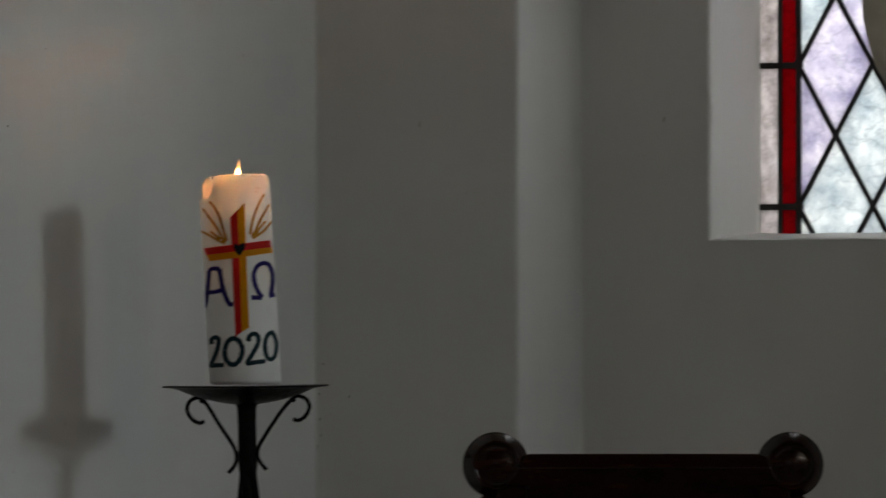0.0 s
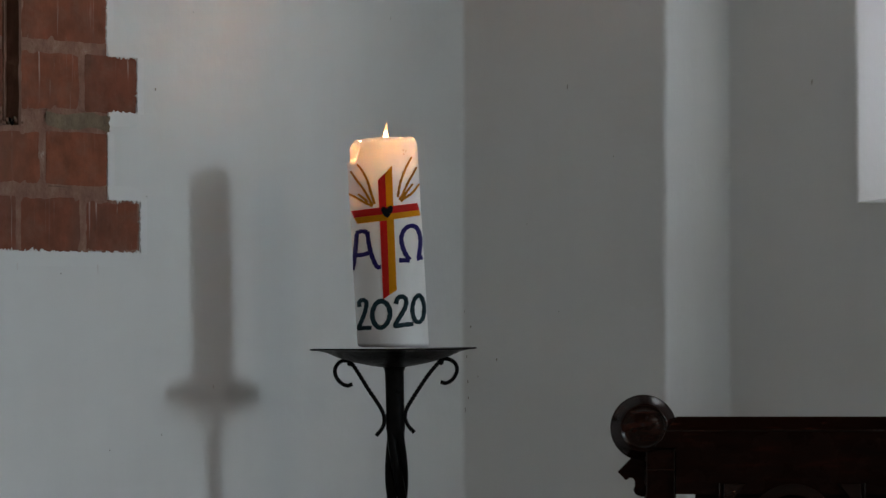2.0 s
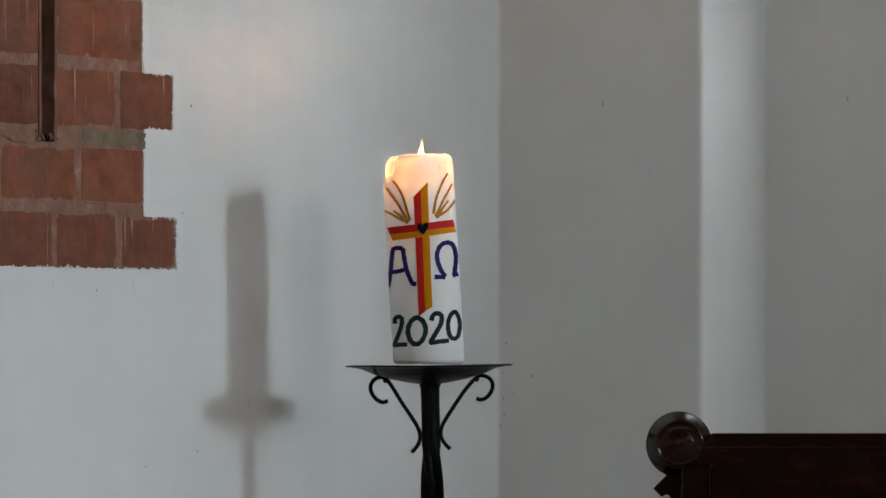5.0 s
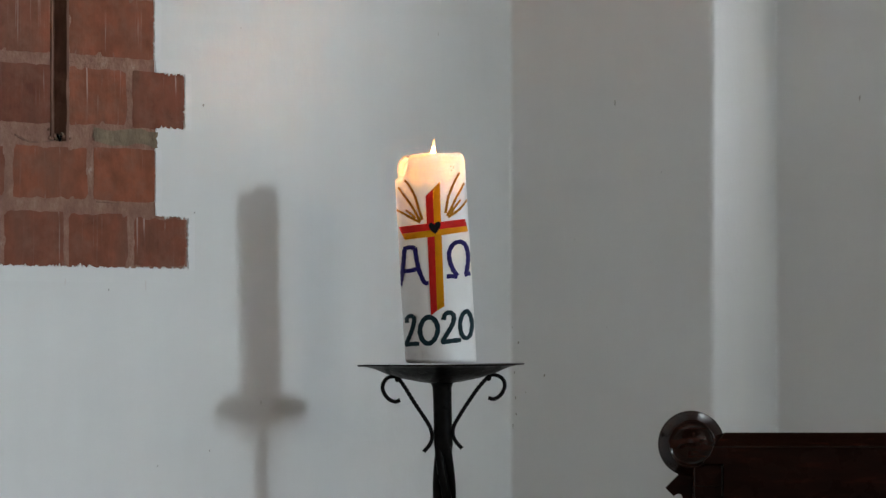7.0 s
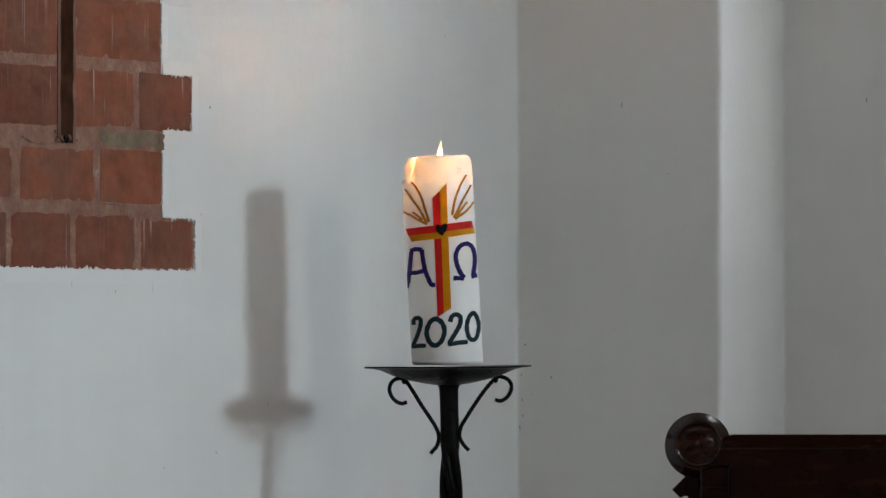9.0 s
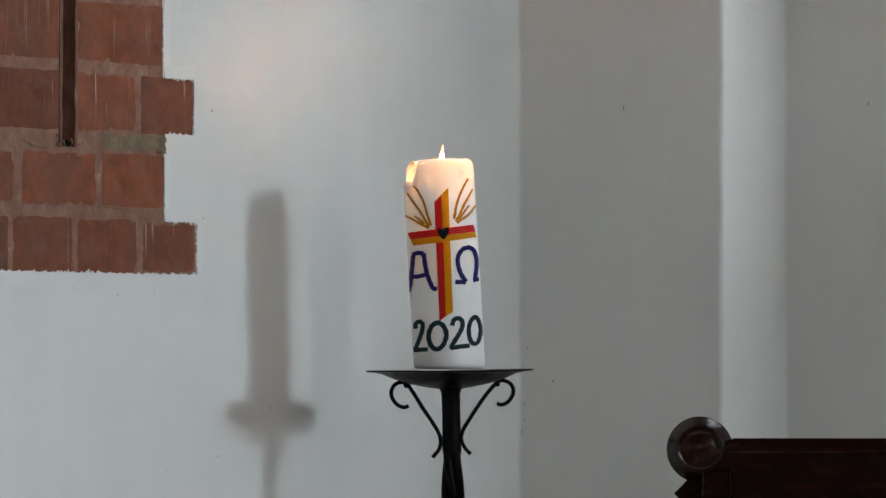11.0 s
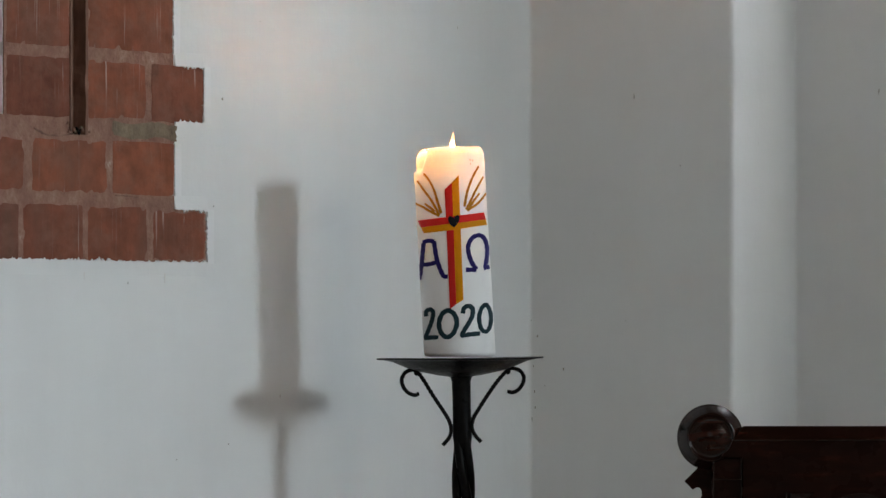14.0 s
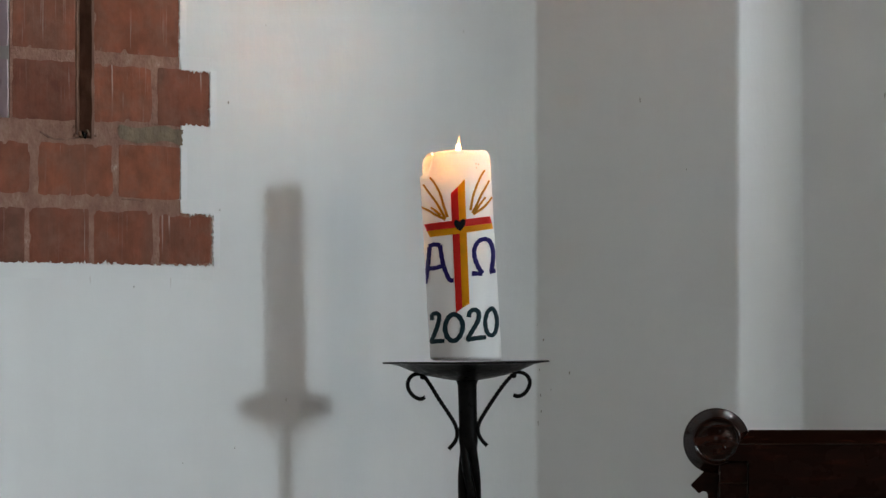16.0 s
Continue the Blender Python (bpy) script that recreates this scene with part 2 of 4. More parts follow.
# thin glowing shell added for the halo round the flame
HALO = bpy.data.materials.new("flame_halo")
HALO.use_nodes = True
n, l = HALO.node_tree.nodes, HALO.node_tree.links
n.remove(n["Principled BSDF"])
em = n.new("ShaderNodeEmission")
em.inputs["Color"].default_value = (1.0, 0.42, 0.10, 1)
em.inputs["Strength"].default_value = 0.05
see = n.new("ShaderNodeBsdfTransparent")
both = n.new("ShaderNodeAddShader")
l.new(em.outputs[0], both.inputs[0])
l.new(see.outputs[0], both.inputs[1])
l.new(both.outputs[0], n["Material Output"].inputs["Surface"])


# ---- mesh helpers ----
def link_mesh(name, bm, mat, parent=None, label="", smooth=False):
    me = bpy.data.meshes.new(name)
    bmesh.ops.recalc_face_normals(bm, faces=bm.faces)
    bm.to_mesh(me)
    bm.free()
    if mat:
        me.materials.append(mat)
    if smooth:
        for p in me.polygons:
            p.use_smooth = True
    ob = new(name, me)
    if parent:
        ob.parent = parent
    if label:
        ob["label"] = label
    return ob


def part(name, bm, mat, parent, label="", smooth=False):
    return link_mesh(name, bm, mat, parent, label, smooth)


def empty(name, m, label, category, group="", kind=""):
    ob = new(name)
    ob.empty_display_size = 0.05
    ob.matrix_world = m
    return tagged(ob, label, category, group, kind)


def prism(bm, pts, z0, z1):
    """A plan outline raised from z0 to z1."""
    lo = [bm.verts.new((x, y, z0)) for x, y in pts]
    hi = [bm.verts.new((x, y, z1)) for x, y in pts]
    k = len(pts)
    bm.faces.new(lo[::-1])
    bm.faces.new(hi)
    for i in range(k):
        j = (i + 1) % k
        bm.faces.new((lo[i], lo[j], hi[j], hi[i]))


def plaster_prism(bm, pts, z0, z1):
    """A plan outline raised from z0 to z1, its edges a little uneven as trowelled plaster is."""
    zs = [z0] + [z for z in (0.85 + 0.035 * i for i in range(36)) if z0 + 0.01 < z < z1 - 0.01] + [z1]
    rings = []
    for z in zs:
        ring = []
        for x, y in pts:
            p = Vector((x * 3, y * 3, z * 5))
            calm = 0.0 if (Vector((x, y)) - JAMB).length < 0.6 else 1.0     # flat where the brickwork sits
            off = calm * noise.noise_vector(p) * 0.0016 + calm * noise.noise_vector(p * 4.7) * 0.0008
            ring.append(bm.verts.new((x + off.x, y + off.y, z)))
        rings.append(ring)
    k = len(pts)
    bm.faces.new(rings[0][::-1])
    bm.faces.new(rings[-1])
    for lo, hi in zip(rings, rings[1:]):
        for i in range(k):
            j = (i + 1) % k
            bm.faces.new((lo[i], lo[j], hi[j], hi[i]))


def plate(bm, pts, y0, y1):
    """An outline in x and z given depth from y0 to y1."""
    a = [bm.verts.new((x, y0, z)) for x, z in pts]
    c = [bm.verts.new((x, y1, z)) for x, z in pts]
    k = len(pts)
    bm.faces.new(a)
    bm.faces.new(c[::-1])
    for i in range(k):
        j = (i + 1) % k
        bm.faces.new((a[j], a[i], c[i], c[j]))


def box(bm, lo, hi):
    (a, c, e), (b2, d, f) = lo, hi
    prism(bm, [(a, c), (b2, c), (b2, d), (a, d)], e, f)


def bevel(bm, w, segs=2):
    bmesh.ops.bevel(bm, geom=list(bm.edges), offset=w, segments=segs, affect='EDGES', profile=0.5)


def lathe(bm, prof, segs=48, center=(0, 0), axis="z"):
    """Turns a profile of (radius, height) about an upright axis, or (radius, depth) about an axis along y."""
    rings = []
    for r, h in prof:
        ring = []
        for i in range(segs):
            a = 2 * math.pi * i / segs
            if axis == "z":
                co = (center[0] + r * math.cos(a), center[1] + r * math.sin(a), h)
            else:
                co = (center[0] + r * math.cos(a), h, center[1] + r * math.sin(a))
            ring.append(bm.verts.new(co))
        rings.append(ring)
    for a, c in zip(rings, rings[1:]):
        for i in range(segs):
            j = (i + 1) % segs
            bm.faces.new((a[i], a[j], c[j], c[i]))
    bm.faces.new(rings[0][::-1])
    bm.faces.new(rings[-1])


def smooth_path(pts, per=8):
    pts = [Vector(p) for p in pts]
    q = [pts[0] * 2 - pts[1]] + pts + [pts[-1] * 2 - pts[-2]]
    out = []
    for i in range(1, len(q) - 2):
        a, b2, c, d = q[i - 1:i + 3]
        for k in range(per):
            t = k / per
            out.append(0.5 * (2 * b2 + (c - a) * t + (2 * a - 5 * b2 + 4 * c - d) * t * t + (3 * b2 - a - 3 * c + d) * t ** 3))
    out.append(pts[-1])
    return out


def rod(bm, pts, r, segs=8, twist=0.0, lobes=0):
    """A rod along a path; with lobes its section is a twisted bar."""
    rings = []
    up = Vector((0, 1, 0))
    for i, p in enumerate(pts):
        d = (pts[min(i + 1, len(pts) - 1)] - pts[max(i - 1, 0)]).normalized()
        side = d.cross(up).normalized()
        top = side.cross(d).normalized()
        ring = []
        for k in range(segs):
            a = 2 * math.pi * k / segs
            rr = r * (1 + 0.16 * math.cos(lobes * (a + twist * i))) if lobes else r
            ring.append(bm.verts.new(p + side * (rr * math.cos(a)) + top * (rr * math.sin(a))))
        rings.append(ring)
    for a, c in zip(rings, rings[1:]):
        for i in range(segs):
            j = (i + 1) % segs
            bm.faces.new((a[i], a[j], c[j], c[i]))
    bm.faces.new(rings[0][::-1])
    bm.faces.new(rings[-1])


# ---- the chancel's walls ----
# plan: the oblique wall with the brick jamb, the pier, its splayed flank and the wall with the leaded window
TOP = 4.6
BACK = -4.0
TURN = 58            # the oblique wall's turn, degrees
JAMB = Vector((-0.32078, 9.52819))
ALONG = Vector((math.cos(radians(TURN)), math.sin(radians(TURN))))
INTO = Vector((-ALONG.y, ALONG.x))
CORNER = Vector((0.13943, 10.26469))
PIER = Vector((0.44179, 10.11722))
FLANK = Vector((0.54579, 10.33046))
REVEAL = Vector((0.73708, 10.23717))
GLAZE = Vector((0.81488, 10.33675))
ACROSS = Vector((math.cos(radians(-26)), math.sin(radians(-26))))
BEHIND = Vector((-ACROSS.y, ACROSS.x))


def on_wall(s, depth=0.0):
    p = JAMB + ALONG * s + INTO * depth
    return (p.x, p.y)


def on_right(p, s, depth=0.0):
    q = p + ACROSS * s + BEHIND * depth
    return (q.x, q.y)


THICK = 0.5


def arris(prev, p, nxt, r=0.009, n=4):
    """A worn, rounded corner of the plan outline."""
    p = Vector(p)
    a = p + (Vector(prev) - p).normalized() * r
    c = p + (Vector(nxt) - p).normalized() * r
    out = []
    for i in range(n + 1):
        u = i / n
        q = a * (1 - u) ** 2 + p * 2 * u * (1 - u) + c * u * u
        out.append((q.x, q.y))
    return out


GR0, GR1, GRZ = -0.3400, -0.3020, 1.547     # the groove in the jamb
OPEN = -0.4935                            # where the window opening begins
bm = bmesh.new()
plaster_prism(bm, [on_wall(GR1), (CORNER.x, CORNER.y), on_wall(0.8685, THICK), on_wall(GR1, THICK)], 0, TOP)
plaster_prism(bm, [on_wall(GR0), on_wall(GR1), on_wall(GR1, THICK), on_wall(GR0, THICK)], 0, GRZ)
plaster_prism(bm, [on_wall(GR0, 0.06), on_wall(GR1, 0.06), on_wall(GR1, THICK), on_wall(GR0, THICK)], GRZ, TOP)
plaster_prism(bm, [on_wall(OPEN), on_wall(GR0), on_wall(GR0, THICK), on_wall(OPEN, THICK)], 0, TOP)
plaster_prism(bm, [on_wall(-1.15), on_wall(OPEN), on_wall(OPEN, THICK), on_wall(-1.15, THICK)], 0, 1.555)
plaster_prism(bm, [on_wall(-1.15), on_wall(OPEN), on_wall(OPEN, THICK), on_wall(-1.15, THICK)], 2.9, TOP)
plaster_prism(bm, [on_wall(-4.75), on_wall(-1.15), on_wall(-1.15, THICK), on_wall(-4.75, THICK)], 0, TOP)
wall_oblique = tagged(link_mesh("wall_oblique", bm, PLASTER), "limewashed white plaster wall with streaks and stains", "wall", kind="structure")

bm = bmesh.new()
k = on_wall(0.8685, 0.2)
plaster_prism(bm, arris(JAMB, CORNER, PIER, 0.006, 5) + arris(CORNER, PIER, FLANK, 0.009, 5) + [(FLANK.x, FLANK.y), on_right(FLANK, 0, 0.45), on_right(CORNER, 0.1, 0.6), k], 0, TOP)
wall_pier = tagged(link_mesh("wall_pier", bm, PLASTER), "white plastered pier with a splayed flank", "wall", kind="structure")

GW = 0.4885   # width of the glazing
bm = bmesh.new()
g = lambda s, d=0.0: on_right(GLAZE, s, d)
wr = on_right(REVEAL, GW + 0.14)
SILL = 1.4610
plaster_prism(bm, arris(PIER, FLANK, REVEAL, 0.007, 5) + arris(FLANK, REVEAL, GLAZE, 0.006) + [(GLAZE.x, GLAZE.y), g(0, 0.35), on_right(FLANK, 0, 0.45)], SILL, TOP)
plaster_prism(bm, arris(PIER, FLANK, REVEAL, 0.007, 5) + [(REVEAL.x, REVEAL.y), wr, g(GW), g(GW, 0.35), g(0, 0.35), on_right(FLANK, 0, 0.45)], 0, SILL)
prism(bm, [(REVEAL.x, REVEAL.y), wr, g(GW), g(GW, 0.35), g(0, 0.35), (GLAZE.x, GLAZE.y)], 3.1, TOP)
prism(bm, [wr, on_right(REVEAL, 2.75), on_right(REVEAL, 2.75, 0.46), g(GW, 0.35), g(GW)], SILL, TOP)
prism(bm, [wr, on_right(REVEAL, 2.75), on_right(REVEAL, 2.75, 0.46), g(GW, 0.35), g(GW)], 0, SILL)
wall_window = tagged(link_mesh("wall_window", bm, PLASTER), "shaded white plaster wall with a deep window", "wall", kind="structure")


# trowelled sill with a rounded front edge
bm = bmesh.new()
steps = 40
rows = []
for i in range(steps + 1):
    u = i / steps
    p = REVEAL + (Vector(wr) - REVEAL) * u
    wob = noise.noise(Vector((u * 9, 0.3, 0))) * 0.0018
    row = []
    for d, z in ((-0.0010, SILL - 0.0005), (0.0003, SILL + 0.0008), (0.002, SILL + 0.0015), (0.006, SILL + 0.0021), (0.13, SILL + 0.0125), (0.13, SILL - 0.004), (0.0, SILL - 0.004)):
        q = p + BEHIND * d
        row.append(bm.verts.new((q.x, q.y, z + (wob if z > SILL else 0))))
    rows.append(row)
for a, c in zip(rows, rows[1:]):
    for k in range(7):
        m2 = (k + 1) % 7
        bm.faces.new((a[k], a[m2], c[m2], c[k]))
bm.faces.new(rows[0])
bm.faces.new(rows[-1][::-1])
tagged(link_mesh("window_sill", bm, PLASTER, smooth=False), "white plastered window sill with a rounded edge", "window sill", kind="structure")


def wall_with_openings(name, x0, x1, ya, yb, holes, label):
    """A wall along y with openings (y0, y1, z0, z1)."""
    bm = bmesh.new()
    y = ya
    for y0, y1, z0, z1 in sorted(holes):
        box(bm, (x0, y, 0), (x1, y0, TOP))
        box(bm, (x0, y0, 0), (x1, y1, z0))
        box(bm, (x0, y0, z1), (x1, y1, TOP))
        y = y1
    box(bm, (x0, y, 0), (x1, yb, TOP))
    return tagged(link_mesh(name, bm, PLASTER), label, "wall", kind="structure")


# out of view: thickness and openings are set to clip the side light
wall_with_openings("wall_side", SIDE, SIDE + 0.95, BACK - 0.4, 10.2, [(2.85, 3.65, 2.25, 3.15), (6.485, 7.615, 1.87, 2.56)], "unseen white plaster wall, its two deep openings shaping the light")
# out of view, opened only for the left fill lamp
wall_with_openings("wall_left", LEFT - 0.4, LEFT, BACK - 0.4, 5.7, [(2.7, 3.7, 1.45, 3.15)], "unseen white plaster wall with an opening for a fill lamp")
bm = bmesh.new()
box(bm, (LEFT, BACK - 0.4, 0), (-0.45, BACK, TOP))
box(bm, (1.25, BACK - 0.4, 0), (SIDE, BACK, TOP))
box(bm, (-0.45, BACK - 0.4, 0), (1.25, BACK, 1.35))
box(bm, (-0.45, BACK - 0.4, 3.85), (1.25, BACK, TOP))
tagged(link_mesh("wall_back", bm, CEILWOOD), "unseen back wall, brown to dim reflections, with a fill lamp's opening", "wall", kind="structure")

bm = bmesh.new()
box(bm, (LEFT - 0.4, BACK - 0.4, TOP), (SIDE + 0.4, 11.2, TOP + 0.2))
tagged(link_mesh("ceiling", bm, CEILWOOD), "unseen ceiling, brown to cut bounced light", "ceiling", kind="structure")
bm = bmesh.new()
box(bm, (LEFT - 0.4, BACK - 0.4, -0.2), (SIDE + 0.4, 11.2, 0))
floor = tagged(link_mesh("floor", bm, FLOORSTONE), "unseen stone slab floor, pale to bounce light up the walls", "floor", kind="structure")


# ---- leaded windows ----
def pane(pts, mat, parent, p0, y0=-0.002, y1=0.002, name="pane"):
    bm = bmesh.new()
    plate(bm, pts, y0, y1)
    return part(name, bm, mat, parent)


def bar(a, c, w, parent, name="lead_came", d=0.006):
    a, c = Vector(a), Vector(c)
    t = (c - a).normalized() * (w / 2)
    nrm = Vector((-t.y, t.x))
    bm = bmesh.new()
    plate(bm, [tuple(a + nrm), tuple(a - nrm), tuple(c - nrm), tuple(c + nrm)], -d, d)
    return part(name, bm, LEAD, parent)


def clip_poly(pts, x0, x1, z0, z1):
    def cut(ps, inside, meet):
        out = []
        for i, p in enumerate(ps):
            q = ps[i - 1]
            if inside(p) != inside(q):
                out.append(meet(q, p))
            if inside(p):
                out.append(p)
        return out
    def mx(x):
        return lambda a, c: (x, a[1] + (c[1] - a[1]) * (x - a[0]) / (c[0] - a[0]))
    def mz(z):
        return lambda a, c: (a[0] + (c[0] - a[0]) * (z - a[1]) / (c[1] - a[1]), z)
    for inside, meet in ((lambda p: p[0] >= x0, mx(x0)), (lambda p: p[0] <= x1, mx(x1)), (lambda p: p[1] >= z0, mz(z0)), (lambda p: p[1] <= z1, mz(z1))):
        pts = cut(pts, inside, meet) if pts else []
    return pts


def leaded_window(name, m, width, height, first, label):
    """A window of diamond quarries with a ruby strip and a clear border; x along the glass, z up from the sill."""
    win = empty(name, m, label, "window", kind="structure")
    b0, b1 = 0.0332, 0.0635      # border strip, ruby strip
    dw, dh = 0.1205, 0.2163      # a diamond
    for side in (0, 1):
        fx = (lambda x: x) if side == 0 else (lambda x: width - x)
        z = 0.0
        k = 0
        while z < height:
            z1 = min(first + k * dh, height)
            for xa, xb, mat, nm in ((0.0, b0, GLASS_CLEAR, "border_pane"), (b0, b1, GLASS_RED, "ruby_pane")):
                a, c = sorted((fx(xa), fx(xb)))
                pane([(a, z), (c, z), (c, z1), (a, z1)], mat, win, 0, name=nm)
            if z1 < height:
                bar((fx(0.0), z1), (fx(b1), z1), 0.009, win, "saddle_bar")
            z = z1
            k += 1
        bar((fx(b0), 0), (fx(b0), height), 0.006, win)
        bar((fx(b1), 0), (fx(b1), height), 0.0075, win)
    cols = round((width - 2 * b1) / dw)
    dw = (width - 2 * b1) / cols
    rows = int(height / dh) + 2
    kinds = (GLASS_PALE, GLASS_LILAC, GLASS_PALE, GLASS_PALE, GLASS_LILAC)
    for r in range(-2, 2 * rows):
        for c in range(-1, cols + 1):
            cx = b1 + (c + 0.5 + (0.5 if r % 2 else 0)) * dw
            cz = first + r * dh / 2
            pts = clip_poly([(cx - dw / 2, cz), (cx, cz - dh / 2), (cx + dw / 2, cz), (cx, cz + dh / 2)], b1, width - b1, 0, height)
            if len(pts) >= 3:
                pane(pts, GLASS_UPPER if cz > 0.58 else kinds[(r * 2 + c * 3) % 5], win, 0)
    x0, x1 = b1, width - b1
    for sgn in (1, -1):
        slope = sgn * dh / dw
        for k in range(-3 * rows, 3 * rows):
            z_at = first + k * dh
            ends = []
            za, zb = z_at, z_at + slope * (x1 - x0)
            pa, pb = Vector((x0, za)), Vector((x1, zb))
            lo, hi = 0.0, 1.0
            dz = zb - za
            ta, tb = sorted(((0 - za) / dz, (height - za) / dz))
            lo, hi = max(lo, ta), min(hi, tb)
            if hi - lo > 0.02:
                bar(tuple(pa + (pb - pa) * lo), tuple(pa + (pb - pa) * hi), 0.0065, win)
    # solder where the cames meet the border
    for x in (x0, x1):
        k = 0
        while first + k * dh < height:
            bm = bmesh.new()
            z = first + k * dh
            pts = [(x + 0.0075 * math.cos(i * math.pi / 4 + 0.4), z + 0.0095 * math.sin(i * math.pi / 4 + 0.4)) for i in range(8)]
            plate(bm, pts, -0.0075, 0.007)
            part("solder_joint", bm, LEAD, win)
            k += 1
    for c in range(1, cols):
        for k in range(int(height / dh) + 1):
            z = first + k * dh
            for dx, dz in ((0.0, 0.0), (-dw / 2, dh / 2)):
                if z + dz < height - 0.01:
                    bm = bmesh.new()
                    pts = [(x0 + c * dw + dx + 0.0045 * math.cos(i * math.pi / 3), z + dz + 0.0055 * math.sin(i * math.pi / 3)) for i in range(6)]
                    plate(bm, pts, -0.0072, 0.007)
                    part("solder_joint", bm, LEAD, win)
    return win


ang = radians(-26)
wm = Matrix.Translation((GLAZE.x, GLAZE.y, 1.4705)) @ Matrix.Rotation(ang, 4, 'Z') @ Matrix.Translation((0, 0.02, 0))
window_1 = leaded_window("window_1", wm, GW, 1.63, 0.0434, "leaded window of pale lilac diamond panes with ruby border strips")
# rounded stone cusp that closes in on the light
bm = bmesh.new()
curve = [(0.185, 0.42), (0.180, 0.375), (0.186, 0.325), (0.195, 0.285), (0.207, 0.250), (0.222, 0.222), (0.245, 0.200), (0.275, 0.190), (0.31, 0.200), (0.335, 0.222)]
mirror = [(0.52 - x, z) for x, z in curve[::-1][2:]]
plate(bm, curve + mirror, -0.05, -0.012)
bevel(bm, 0.006)
part("stone_cusp", bm, STONE, window_1, "grey weathered stone cusp with a rounded lower end")


# ---- brick jamb in the oblique wall ----
WALLTURN = Matrix.Rotation(radians(TURN), 4, 'Z')
jamb = empty("brick_jamb", Matrix.Translation((JAMB.x, JAMB.y, 0)) @ WALLTURN, "red brick window jamb with toothed edge and limewash runs", "brickwork", kind="structure")
rng = random.Random(5)


def brick_mesh(w, h, d=0.03, rough=0.0015):
    """A worn brick, x along the wall, front at y = 0, with uneven edges."""
    bm = bmesh.new()
    nx, nz = max(4, round(w / 0.008)), 9
    seed = rng.uniform(0, 99)
    chips = [(rng.uniform(0, w), rng.choice((0.0, h)), rng.uniform(0.004, 0.010)) for q in range(2)] + [(rng.choice((0.0, w)), rng.uniform(0, h), rng.uniform(0.003, 0.007))]
    grid = []
    for i in range(nx + 1):
        col = []
        for k in range(nz + 1):
            x, z = w * i / nx, h * k / nz
            edge = i in (0, nx) or k in (0, nz)
            wave = noise.noise_vector(Vector((x * 45, seed, z * 45)))
            y = (0.0008 if edge else 0.0) + 0.0004 * wave.y
            for cx, cz, cr in chips:
                y += 0.0014 * max(0.0, 1 - math.hypot(x - cx, z - cz) / cr)
            x += wave.x * rough + rng.uniform(-0.0004, 0.0004)
            z += wave.z * rough + rng.uniform(-0.0004, 0.0004)
            if i in (0, nx) and k in (0, nz):
                x += 0.0010 if i == 0 else -0.0010
                z += 0.0010 if k == 0 else -0.0010
            col.append(bm.verts.new((x, y, z)))
        grid.append(col)
    for i in range(nx):
        for k in range(nz):
            bm.faces.new((grid[i][k], grid[i + 1][k], grid[i + 1][k + 1], grid[i][k + 1]))
    rim = [grid[i][0] for i in range(nx + 1)] + [grid[nx][k] for k in range(1, nz + 1)] + \
          [grid[i][nz] for i in range(nx - 1, -1, -1)] + [grid[0][k] for k in range(nz - 1, 0, -1)]
    deep = [bm.verts.new((v.co.x, d, v.co.z)) for v in rim]
    for i in range(len(rim)):
        j = (i + 1) % len(rim)
        bm.faces.new((rim[j], rim[i], deep[i], deep[j]))
    bm.faces.new(deep)
    return bm


def lay(s0, s1, z0, z1, proud=0.0019, mat=None, parent=None):
    s0, s1 = s0 + 0.0015, s1 - 0.0015
    ob = part("brick", brick_mesh(s1 - s0, z1 - z0), mat or BRICK, parent or jamb)
    ob.location = (s0, -proud + rng.uniform(-0.0005, 0.0005), z0)
    ob.rotation_euler = (rng.uniform(-0.003, 0.003), rng.uniform(-0.004, 0.004), rng.uniform(-0.003, 0.003))
    return ob


